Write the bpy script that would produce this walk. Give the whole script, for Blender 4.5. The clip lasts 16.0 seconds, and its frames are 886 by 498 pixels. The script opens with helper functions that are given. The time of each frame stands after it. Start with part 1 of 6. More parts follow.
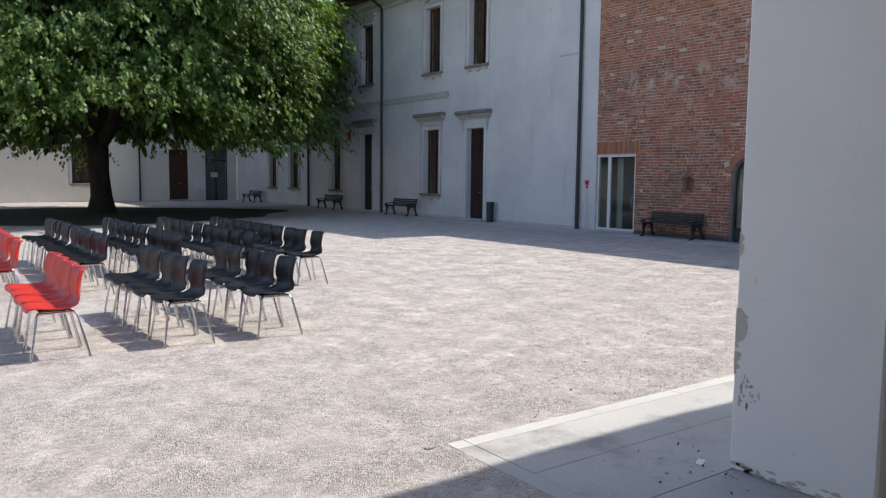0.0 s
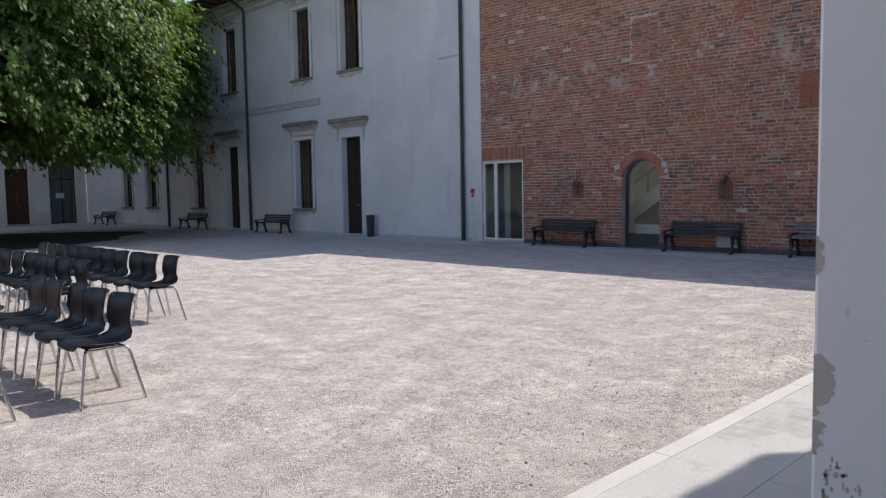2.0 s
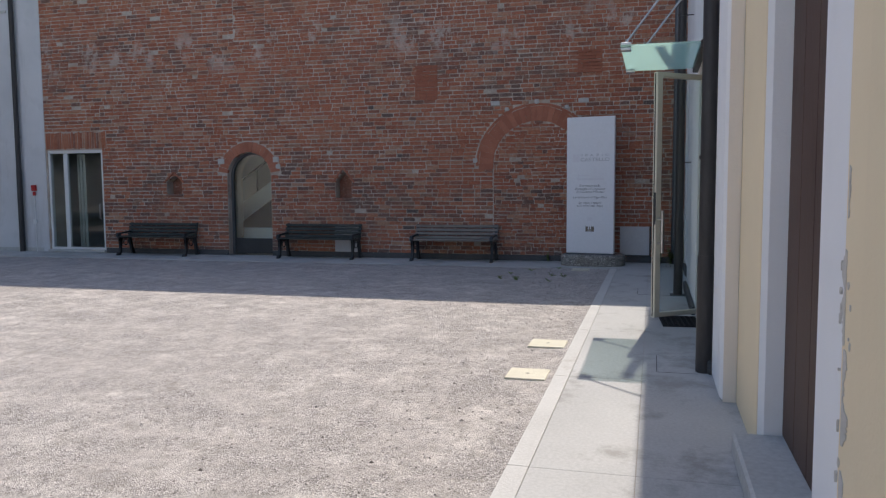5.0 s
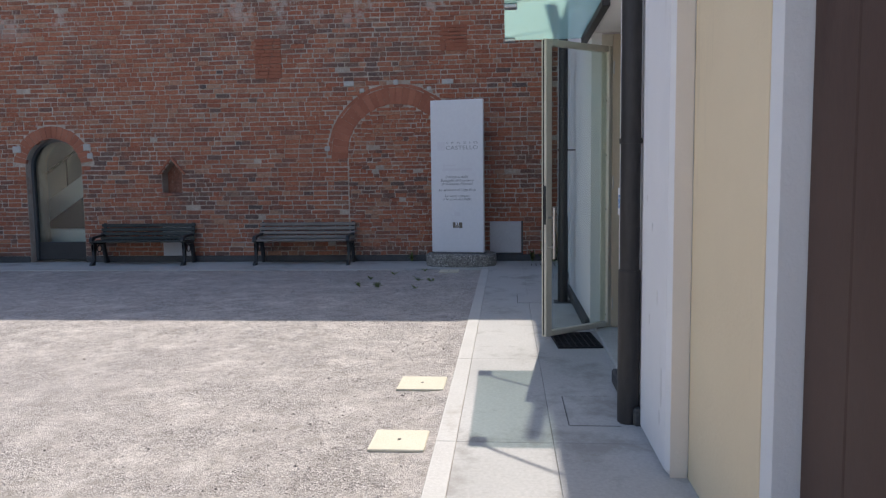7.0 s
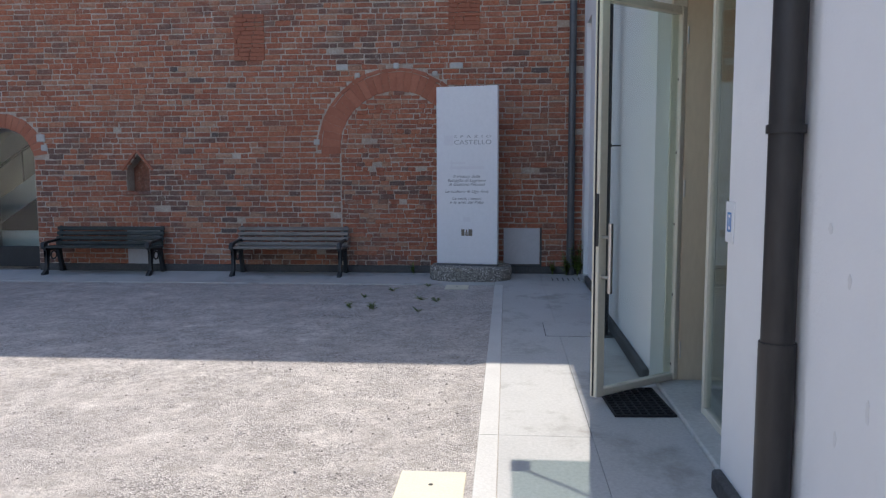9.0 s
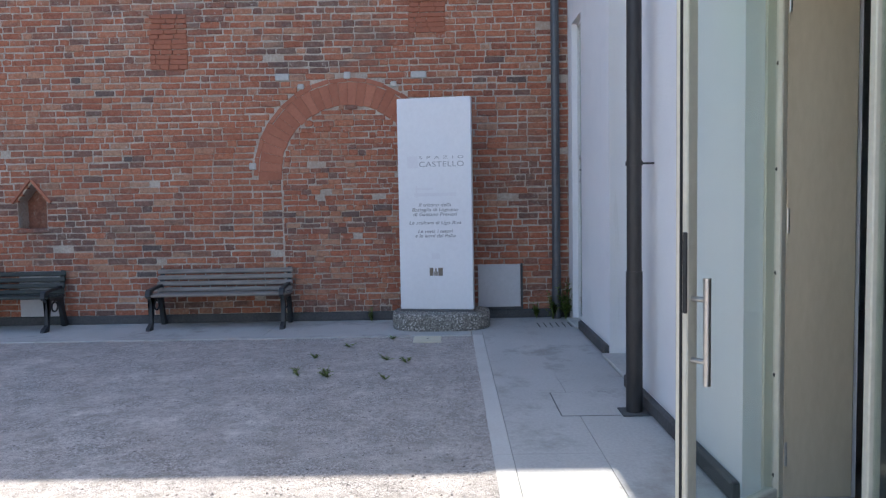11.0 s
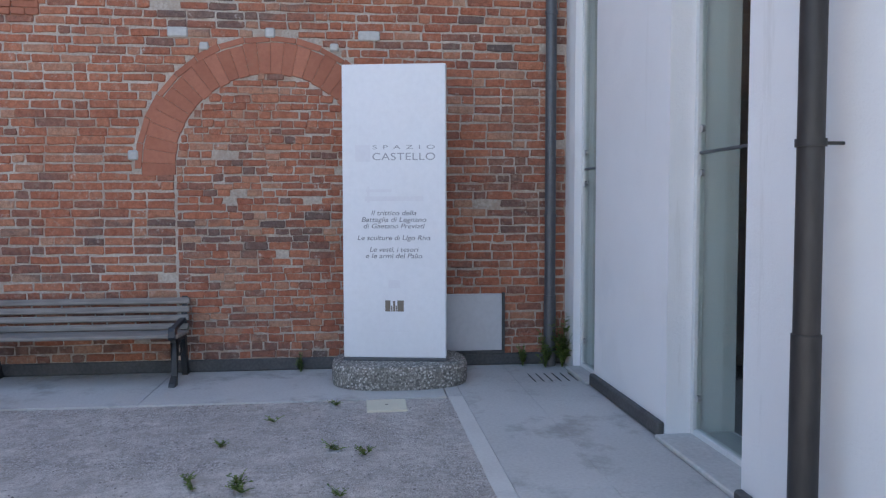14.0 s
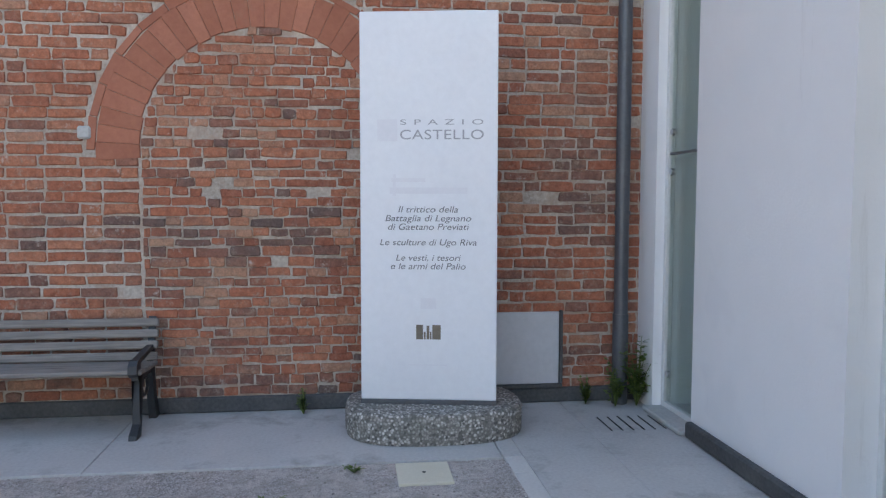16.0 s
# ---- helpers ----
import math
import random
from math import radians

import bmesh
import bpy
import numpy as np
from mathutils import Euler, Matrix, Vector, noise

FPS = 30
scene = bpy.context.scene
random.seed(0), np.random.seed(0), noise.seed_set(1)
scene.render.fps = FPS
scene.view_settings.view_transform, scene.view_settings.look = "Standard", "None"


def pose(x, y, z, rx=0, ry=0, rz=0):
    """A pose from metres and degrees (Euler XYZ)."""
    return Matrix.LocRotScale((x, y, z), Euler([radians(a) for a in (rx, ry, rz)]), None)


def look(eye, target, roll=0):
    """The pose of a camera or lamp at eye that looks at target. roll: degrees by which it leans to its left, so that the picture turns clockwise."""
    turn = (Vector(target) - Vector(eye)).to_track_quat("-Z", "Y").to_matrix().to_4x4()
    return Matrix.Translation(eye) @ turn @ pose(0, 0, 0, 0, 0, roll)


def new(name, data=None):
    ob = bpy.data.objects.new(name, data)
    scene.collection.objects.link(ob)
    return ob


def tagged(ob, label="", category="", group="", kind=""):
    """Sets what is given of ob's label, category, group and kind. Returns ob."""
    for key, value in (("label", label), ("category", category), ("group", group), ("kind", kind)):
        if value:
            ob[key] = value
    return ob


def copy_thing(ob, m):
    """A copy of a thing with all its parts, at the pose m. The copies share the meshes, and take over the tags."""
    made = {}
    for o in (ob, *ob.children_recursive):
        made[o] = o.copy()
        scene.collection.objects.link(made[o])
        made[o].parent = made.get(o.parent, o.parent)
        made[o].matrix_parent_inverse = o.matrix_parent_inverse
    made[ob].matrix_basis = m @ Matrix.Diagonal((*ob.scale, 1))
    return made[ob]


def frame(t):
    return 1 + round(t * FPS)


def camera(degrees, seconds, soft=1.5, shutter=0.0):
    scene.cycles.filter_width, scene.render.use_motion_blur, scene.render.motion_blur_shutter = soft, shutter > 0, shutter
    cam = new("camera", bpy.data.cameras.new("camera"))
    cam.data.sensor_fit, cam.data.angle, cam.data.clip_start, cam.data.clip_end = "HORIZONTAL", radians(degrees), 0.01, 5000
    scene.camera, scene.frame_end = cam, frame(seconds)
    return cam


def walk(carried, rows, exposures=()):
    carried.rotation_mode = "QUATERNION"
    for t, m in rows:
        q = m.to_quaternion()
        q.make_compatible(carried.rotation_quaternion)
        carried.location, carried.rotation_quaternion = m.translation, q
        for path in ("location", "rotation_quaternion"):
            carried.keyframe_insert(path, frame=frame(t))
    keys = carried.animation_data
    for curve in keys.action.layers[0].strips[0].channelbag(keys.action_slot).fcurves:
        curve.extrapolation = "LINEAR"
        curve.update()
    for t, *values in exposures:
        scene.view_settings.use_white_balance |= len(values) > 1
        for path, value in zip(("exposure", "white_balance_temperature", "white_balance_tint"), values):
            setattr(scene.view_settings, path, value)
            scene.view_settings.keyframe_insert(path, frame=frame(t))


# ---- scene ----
cam = camera(60.4, 16.0, soft=1.3)
PATH = [
    (0, (0.037, 0.0, 1.648), (1.199, 1.617, 1.459), 0.6),
    (0.5, (0.273, 0.452, 1.579), (1.45, 2.058, 1.393), -0.1),
    (1, (0.428, 0.782, 1.571), (1.703, 2.316, 1.419), -0.2),
    (1.5, (0.621, 1.127, 1.569), (2.033, 2.536, 1.416), -1.1),
    (2, (0.956, 1.491, 1.551), (2.369, 2.898, 1.397), -1.0),
    (2.5, (1.283, 1.812, 1.524), (2.854, 3.036, 1.342), -0.5),
    (3, (1.609, 2.103, 1.498), (3.243, 3.241, 1.316), -0.5),
    (3.5, (1.949, 2.38, 1.474), (3.643, 3.428, 1.304), -0.4),
    (4, (2.258, 2.643, 1.476), (4.057, 3.504, 1.322), -1.1),
    (4.5, (2.671, 2.792, 1.473), (4.516, 3.55, 1.324), -1.3),
    (5, (3.122, 2.977, 1.462), (5.043, 3.509, 1.3), -0.4),
    (5.2, (3.276, 3.028, 1.487), (5.219, 3.469, 1.32), -0.7),
    (7.3, (5.064, 3.311, 1.486), (7.048, 3.476, 1.294), -0.7),
    (7.5, (5.239, 3.316, 1.481), (7.222, 3.485, 1.285), -0.5),
    (8, (5.694, 3.368, 1.498), (7.681, 3.482, 1.307), 0.1),
    (8.5, (6.149, 3.422, 1.499), (8.137, 3.531, 1.311), -0.2),
    (8.9, (6.485, 3.511, 1.522), (8.468, 3.673, 1.316), -0.1),
    (9, (6.569, 3.547, 1.53), (8.552, 3.713, 1.329), -0.2),
    (9.2, (6.75, 3.583, 1.537), (8.734, 3.747, 1.345), -0.5),
    (11.3, (8.608, 3.999, 1.551), (10.604, 4.003, 1.418), -0.8),
    (11.5, (8.778, 4.037, 1.54), (10.773, 4.04, 1.405), -0.5),
    (12, (9.176, 4.181, 1.558), (11.172, 4.17, 1.433), -0.3),
    (12.5, (9.572, 4.25, 1.563), (11.57, 4.218, 1.489), -0.9),
    (13, (10.016, 4.315, 1.522), (12.014, 4.26, 1.452), -0.4),
    (13.5, (10.444, 4.367, 1.527), (12.433, 4.173, 1.439), -0.0),
    (14, (10.87, 4.414, 1.515), (12.855, 4.193, 1.406), -0.1),
    (14.5, (11.265, 4.479, 1.47), (13.247, 4.248, 1.35), 0.6),
    (15, (11.65, 4.541, 1.522), (13.624, 4.263, 1.367), 0.3),
    (15.5, (12.057, 4.557, 1.539), (14.042, 4.37, 1.393), -0.1),
    (16, (12.489, 4.616, 1.541), (14.47, 4.372, 1.408), 0.1),
]
walk(cam, [(t, look(eye, target, roll)) for t, eye, target, roll in PATH],
     exposures=[(0.0, 0.74, 6800, 10), (1.5, 0.62, 6750, 12), (3.5, 0.44, 6850, 12), (5.2, 0.55, 6850, 12), (7.5, 0.86, 6750, 12), (8.0, 1.04, 6700, 12), (8.5, 0.96, 6700, 12), (9.0, 0.88, 6650, 11), (11.4, 1.60, 6650, 10), (14.5, 1.82, 7000, 11), (16.0, 1.92, 7400, 9)])

# ---- light ----
SUN_WAY = Vector((0.685, -0.074, 1.0)).normalized()
world = bpy.data.worlds.new("world")
scene.world = world
world.use_nodes = True
sky = world.node_tree.nodes.new("ShaderNodeTexSky")
sky.sky_type = "NISHITA"
sky.sun_disc = False
sky.sun_elevation = math.asin(SUN_WAY.z)
sky.sun_rotation = math.atan2(SUN_WAY.x, SUN_WAY.y)
sky.altitude = 200
background = world.node_tree.nodes["Background"]
background.inputs["Strength"].default_value = 0.15
world.node_tree.links.new(sky.outputs[0], background.inputs["Color"])
sun_data = bpy.data.lights.new("sun", "SUN")
sun_data.energy, sun_data.angle, sun_data.color = 2.9, radians(0.53), (1.0, 0.96, 0.90)
sun = new("sun", sun_data)
sun.matrix_world = look(SUN_WAY * 60, (0, 0, 0))


# ---- materials ----
def mat_base(name, rough=0.8, metal=0.0, spec=0.3):
    m = bpy.data.materials.new(name)
    m.use_nodes = True
    nt = m.node_tree
    b = nt.nodes["Principled BSDF"]
    b.inputs["Roughness"].default_value = rough
    b.inputs["Metallic"].default_value = metal
    b.inputs["Specular IOR Level"].default_value = spec
    return m, nt, b


def coords(nt, scale=(1, 1, 1)):
    g = nt.nodes.new("ShaderNodeNewGeometry")
    mp = nt.nodes.new("ShaderNodeMapping")
    mp.inputs["Scale"].default_value = scale
    nt.links.new(g.outputs["Position"], mp.inputs["Vector"])
    return mp.outputs["Vector"]


def noise_node(nt, vec, scale, detail=5.0, rough=0.6):
    n = nt.nodes.new("ShaderNodeTexNoise")
    n.inputs["Scale"].default_value = scale
    n.inputs["Detail"].default_value = detail
    n.inputs["Roughness"].default_value = rough
    nt.links.new(vec, n.inputs["Vector"])
    return n.outputs["Fac"]


def ramp(nt, fac, stops):
    r = nt.nodes.new("ShaderNodeValToRGB")
    e = r.color_ramp.elements
    while len(e) < len(stops):
        e.new(0.5)
    for el, (p, c) in zip(e, stops):
        el.position = p
        el.color = (*c, 1) if len(c) == 3 else c
    nt.links.new(fac, r.inputs["Fac"])
    return r.outputs["Color"]


def mix(nt, fac, a, b, kind="MIX"):
    n = nt.nodes.new("ShaderNodeMix")
    n.data_type = "RGBA"
    n.blend_type = kind
    for key, v in ((0, fac), (6, a), (7, b)):
        if isinstance(v, (int, float)):
            n.inputs[key].default_value = v
        elif isinstance(v, tuple):
            n.inputs[key].default_value = (*v, 1)
        else:
            nt.links.new(v, n.inputs[key])
    return n.outputs[2]


def bump(nt, bsdf, height, strength, dist=0.01):
    n = nt.nodes.new("ShaderNodeBump")
    n.inputs["Strength"].default_value = strength
    n.inputs["Distance"].default_value = dist
    nt.links.new(height, n.inputs["Height"])
    nt.links.new(n.outputs["Normal"], bsdf.inputs["Normal"])


def grained(name, dark, light, fine=40.0, broad=1.2, rough=0.85, metal=0.0, spec=0.3, relief=0.3, dist=0.006,
            stain=None, stain_scale=0.9, stain_from=0.58, stretch=(1, 1, 1), lo=0.3, hi=0.7):
    """Two scales of noise between two colours, stains with their own shape, and fine relief."""
    m, nt, b = mat_base(name, rough, metal, spec)
    v = coords(nt, stretch)
    f, w = noise_node(nt, v, fine, 6), noise_node(nt, v, broad, 6)
    both = mix(nt, 0.5, f, w)
    c = ramp(nt, both, [(lo, dark), (hi, light)])
    if stain:
        s = ramp(nt, noise_node(nt, v, stain_scale, 9, 0.72), [(stain_from, (0, 0, 0)), (stain_from + 0.12, (1, 1, 1))])
        c = mix(nt, s, c, stain)
    nt.links.new(c, b.inputs["Base Color"])
    r = nt.nodes.new("ShaderNodeMapRange")
    r.inputs["To Min"].default_value, r.inputs["To Max"].default_value = max(rough - 0.1, 0.02), min(rough + 0.1, 1)
    nt.links.new(f, r.inputs["Value"])
    nt.links.new(r.outputs[0], b.inputs["Roughness"])
    bump(nt, b, f, relief, dist)
    return m


def brick_material(name, source):
    """Fired clay; each brick takes its own tone, and broad areas of the wall differ."""
    m, nt, b = mat_base(name, 0.9, 0, 0.2)
    v = coords(nt)
    if source == "object":
        tone = nt.nodes.new("ShaderNodeObjectInfo").outputs["Random"]
    else:
        tone = nt.nodes.new("ShaderNodeNewGeometry").outputs["Random Per Island"]
    own = ramp(nt, tone, [(0.0, (0.125, 0.105, 0.10)), (0.07, (0.22, 0.132, 0.108)), (0.22, (0.33, 0.125, 0.082)),
                          (0.5, (0.425, 0.156, 0.094)), (0.8, (0.48, 0.205, 0.125)), (0.95, (0.47, 0.285, 0.20))])
    area = noise_node(nt, v, 0.55, 5, 0.65)
    shifted = mix(nt, ramp(nt, area, [(0.38, (0, 0, 0)), (0.62, (0.6, 0.6, 0.6))]), own, (0.42, 0.155, 0.092))
    soot = ramp(nt, noise_node(nt, coords(nt, (1, 0.5, 1.3)), 0.8, 7, 0.7), [(0.50, (0, 0, 0)), (0.62, (0.8, 0.8, 0.8))])
    pick = nt.nodes.new("ShaderNodeMath")
    pick.operation = "GREATER_THAN"
    pick.inputs[1].default_value = 0.5
    fold = nt.nodes.new("ShaderNodeMath")
    fold.operation = "FRACT"
    grow = nt.nodes.new("ShaderNodeMath")
    grow.operation = "MULTIPLY"
    grow.inputs[1].default_value = 17.3
    nt.links.new(tone, grow.inputs[0])
    nt.links.new(grow.outputs[0], fold.inputs[0])
    nt.links.new(fold.outputs[0], pick.inputs[0])
    shifted = mix(nt, mix(nt, 1.0, soot, pick.outputs[0], "MULTIPLY"), shifted, (0.15, 0.11, 0.10))
    grey = ramp(nt, noise_node(nt, v, 0.9, 6, 0.7), [(0.56, (0, 0, 0)), (0.72, (0.5, 0.5, 0.5))])
    shifted = mix(nt, grey, shifted, (0.27, 0.18, 0.14))
    grain = noise_node(nt, v, 75, 6, 0.7)
    c = mix(nt, 0.75, shifted, ramp(nt, grain, [(0.3, (0.6, 0.58, 0.56)), (0.7, (1.25, 1.22, 1.18))]), "MULTIPLY")
    worn = ramp(nt, noise_node(nt, v, 22, 8, 0.7), [(0.38, (0.74, 0.73, 0.72)), (0.58, (1.14, 1.13, 1.12))])
    c = mix(nt, 0.8, c, worn, "MULTIPLY")
    smear = ramp(nt, noise_node(nt, v, 17, 9, 0.78), [(0.53, (0, 0, 0)), (0.66, (0.62, 0.62, 0.62))])
    where = ramp(nt, noise_node(nt, v, 1.1, 6, 0.6), [(0.36, (0.25, 0.25, 0.25)), (0.6, (1, 1, 1))])
    c = mix(nt, mix(nt, 1.0, smear, where, "MULTIPLY"), c, (0.46, 0.365, 0.29))
    lime = ramp(nt, noise_node(nt, v, 9, 9, 0.75), [(0.60, (0, 0, 0)), (0.70, (0.75, 0.75, 0.75))])
    split = nt.nodes.new("ShaderNodeSeparateXYZ")
    nt.links.new(v, split.inputs[0])
    height = nt.nodes.new("ShaderNodeMapRange")
    height.inputs["From Min"].default_value, height.inputs["From Max"].default_value = 3.9, 5.1
    nt.links.new(split.outputs["Z"], height.inputs["Value"])
    band = ramp(nt, height.outputs[0], [(0.0, (0, 0, 0)), (0.35, (1, 1, 1)), (0.6, (1, 1, 1)), (1.0, (0, 0, 0))])
    blots = ramp(nt, noise_node(nt, coords(nt, (1, 1, 0.8)), 1.7, 8, 0.72), [(0.54, (0, 0, 0)), (0.60, (0.85, 0.85, 0.85))])
    lime = mix(nt, mix(nt, 1.0, band, blots, "MULTIPLY"), lime, (0.7, 0.7, 0.7))
    c = mix(nt, lime, c, (0.60, 0.53, 0.47))
    nt.links.new(c, b.inputs["Base Color"])
    bump(nt, b, mix(nt, 0.5, grain, noise_node(nt, v, 16, 5, 0.6)), 0.8, 0.016)
    return m


def plaster_material(name, light, dark, grime, grime_from=0.60):
    m, nt, b = mat_base(name, 0.92, 0, 0.15)
    v = coords(nt)
    c = ramp(nt, noise_node(nt, v, 0.55, 8, 0.62), [(0.3, dark), (0.68, light)])
    patch = ramp(nt, noise_node(nt, v, 1.9, 3, 0.5), [(0.60, (0, 0, 0)), (0.66, (0.45, 0.45, 0.45))])
    c = mix(nt, patch, c, dark)
    drip = coords(nt, (2.2, 2.2, 0.22))
    s = ramp(nt, noise_node(nt, drip, 1.3, 9, 0.75), [(grime_from, (0, 0, 0)), (grime_from + 0.2, (0.5, 0.5, 0.5))])
    c = mix(nt, s, c, grime)
    fine = noise_node(nt, v, 55, 6, 0.65)
    lumps = noise_node(nt, v, 3.5, 4, 0.5)
    nt.links.new(c, b.inputs["Base Color"])
    bump(nt, b, mix(nt, 0.72, fine, lumps), 0.35, 0.03)
    return m


def gravel_material():
    """Compacted pale grit with loose, darker stony patches."""
    m, nt, b = mat_base("gravel", 0.95, 0, 0.12)
    v = coords(nt)
    streaks = coords(nt, (1.15, 0.9, 1))
    smooth = ramp(nt, noise_node(nt, streaks, 3.2, 9, 0.68), [(0.32, (0.38, 0.347, 0.325)), (0.5, (0.535, 0.49, 0.457)), (0.66, (0.70, 0.65, 0.605))])
    cell = nt.nodes.new("ShaderNodeTexVoronoi")
    cell.inputs["Scale"].default_value = 95
    nt.links.new(v, cell.inputs["Vector"])
    tone = nt.nodes.new("ShaderNodeSeparateColor")
    nt.links.new(cell.outputs["Color"], tone.inputs[0])
    stones = ramp(nt, tone.outputs[0], [(0.0, (0.15, 0.135, 0.13)), (0.3, (0.33, 0.305, 0.29)), (0.65, (0.47, 0.435, 0.41)), (1.0, (0.66, 0.625, 0.60))])
    loose = ramp(nt, noise_node(nt, streaks, 1.7, 11, 0.76), [(0.42, (0.12, 0.12, 0.12)), (0.58, (0.85, 0.85, 0.85))])
    c = mix(nt, loose, smooth, stones)
    grit = noise_node(nt, v, 190, 5, 0.75)
    c = mix(nt, 0.7, c, ramp(nt, grit, [(0.34, (0.38, 0.37, 0.36)), (0.52, (1.0, 1.0, 1.0)), (0.75, (1.15, 1.14, 1.13))]), "MULTIPLY")
    clods = noise_node(nt, v, 21, 8, 0.78)
    # dark end of the ramp paints the tiny shadows among the clods
    c = mix(nt, 0.85, c, ramp(nt, clods, [(0.35, (0.58, 0.56, 0.545)), (0.46, (1.10, 1.095, 1.085)), (0.66, (1.32, 1.31, 1.29))]), "MULTIPLY")
    soil = ramp(nt, noise_node(nt, v, 5.5, 10, 0.8), [(0.50, (0, 0, 0)), (0.60, (0.6, 0.6, 0.6))])
    c = mix(nt, soil, c, (0.33, 0.30, 0.265))
    broad = ramp(nt, noise_node(nt, v, 0.22, 6, 0.6), [(0.40, (0, 0, 0)), (0.66, (0.38, 0.38, 0.38))])
    c = mix(nt, broad, c, (0.40, 0.365, 0.345))
    nt.links.new(c, b.inputs["Base Color"])
    h = mix(nt, loose, noise_node(nt, v, 45, 7, 0.75), cell.outputs["Distance"])
    bump(nt, b, mix(nt, 0.5, h, clods), 0.9, 0.03)
    return m


def aggregate_material():
    """Concrete with its dark and light pebbles laid bare."""
    m, nt, b = mat_base("exposed_aggregate", 0.92, 0, 0.2)
    v = coords(nt)
    cell = nt.nodes.new("ShaderNodeTexVoronoi")
    cell.inputs["Scale"].default_value = 62
    nt.links.new(v, cell.inputs["Vector"])
    tone = nt.nodes.new("ShaderNodeSeparateColor")
    nt.links.new(cell.outputs["Color"], tone.inputs[0])
    pebbles = ramp(nt, tone.outputs[0], [(0.0, (0.09, 0.085, 0.08)), (0.4, (0.24, 0.225, 0.20)), (0.7, (0.42, 0.39, 0.35)), (1.0, (0.68, 0.65, 0.60))])
    gap = ramp(nt, cell.outputs["Distance"], [(0.35, (0, 0, 0)), (0.7, (0.8, 0.8, 0.8))])
    c = mix(nt, gap, pebbles, (0.16, 0.15, 0.135))
    moss = ramp(nt, noise_node(nt, v, 4, 8, 0.7), [(0.55, (0, 0, 0)), (0.7, (0.5, 0.5, 0.5))])
    nt.links.new(mix(nt, moss, c, (0.15, 0.145, 0.12)), b.inputs["Base Color"])
    bump(nt, b, cell.outputs["Distance"], -0.9, 0.015)
    return m


def wood_material(name, dark, light, rough=0.75):
    m, nt, b = mat_base(name, rough, 0, 0.3)
    v = coords(nt, (14, 1.2, 30))
    g = noise_node(nt, v, 2.5, 7, 0.65)
    w = noise_node(nt, coords(nt), 3.0, 4)
    c = ramp(nt, mix(nt, 0.35, g, w), [(0.32, dark), (0.68, light)])
    nt.links.new(c, b.inputs["Base Color"])
    bump(nt, b, g, 0.3, 0.004)
    return m


def glass_material(name, tint, rough=0.0):
    """A thin pane: clear, with its own mirror gloss."""
    m = bpy.data.materials.new(name)
    m.use_nodes = True
    nt = m.node_tree
    nt.nodes.remove(nt.nodes["Principled BSDF"])
    clear = nt.nodes.new("ShaderNodeBsdfTransparent")
    clear.inputs["Color"].default_value = (*tint, 1)
    gloss = nt.nodes.new("ShaderNodeBsdfGlossy")
    gloss.inputs["Roughness"].default_value = rough
    face = nt.nodes.new("ShaderNodeLayerWeight")
    face.inputs["Blend"].default_value = 0.5
    power = nt.nodes.new("ShaderNodeMath")
    power.operation = "POWER"
    power.inputs[1].default_value = 4.5
    nt.links.new(face.outputs["Facing"], power.inputs[0])
    fres = nt.nodes.new("ShaderNodeMapRange")
    fres.inputs["To Min"].default_value, fres.inputs["To Max"].default_value = 0.035, 0.75
    nt.links.new(power.outputs[0], fres.inputs["Value"])
    mx = nt.nodes.new("ShaderNodeMixShader")
    nt.links.new(fres.outputs[0], mx.inputs[0])
    nt.links.new(clear.outputs[0], mx.inputs[1])
    nt.links.new(gloss.outputs[0], mx.inputs[2])
    nt.links.new(mx.outputs[0], nt.nodes["Material Output"].inputs["Surface"])
    return m


def leaf_material(name, dark, light):
    m, nt, b = mat_base(name, 0.46, 0, 0.3)
    tone = nt.nodes.new("ShaderNodeNewGeometry").outputs["Random Per Island"]
    c = ramp(nt, tone, [(0.0, dark), (1.0, light)])
    nt.links.new(c, b.inputs["Base Color"])
    t = nt.nodes.new("ShaderNodeBsdfTranslucent")
    nt.links.new(mix(nt, 1.0, c, (1.5, 1.6, 0.5), "MULTIPLY"), t.inputs["Color"])
    mx = nt.nodes.new("ShaderNodeMixShader")
    mx.inputs[0].default_value = 0.36
    nt.links.new(b.outputs[0], mx.inputs[1])
    nt.links.new(t.outputs[0], mx.inputs[2])
    nt.links.new(mx.outputs[0], nt.nodes["Material Output"].inputs["Surface"])
    return m


M_GRAVEL = gravel_material()
M_BRICK = brick_material("brick_clay", "island")
M_BRICK_ONE = brick_material("brick_clay_single", "object")
M_MORTAR = grained("mortar", (0.34, 0.28, 0.23), (0.62, 0.55, 0.475), 45, 2.2, 0.95, relief=0.8, dist=0.014, stain=(0.41, 0.30, 0.23), stain_scale=1.6, stain_from=0.50, lo=0.36, hi=0.64)
M_TERRA = grained("terracotta", (0.33, 0.12, 0.075), (0.46, 0.185, 0.115), 30, 3.0, 0.9, stain=(0.30, 0.17, 0.11), stain_from=0.62, relief=0.4)
terra = M_TERRA.node_tree
terra_bsdf = terra.nodes["Principled BSDF"]
own_tone = ramp(terra, terra.nodes.new("ShaderNodeObjectInfo").outputs["Random"], [(0.0, (0.72, 0.68, 0.66)), (0.5, (1.0, 1.0, 1.0)), (1.0, (1.16, 1.22, 1.26))])
terra.links.new(mix(terra, 0.45, terra_bsdf.inputs["Base Color"].links[0].from_socket, own_tone, "MULTIPLY"), terra_bsdf.inputs["Base Color"])
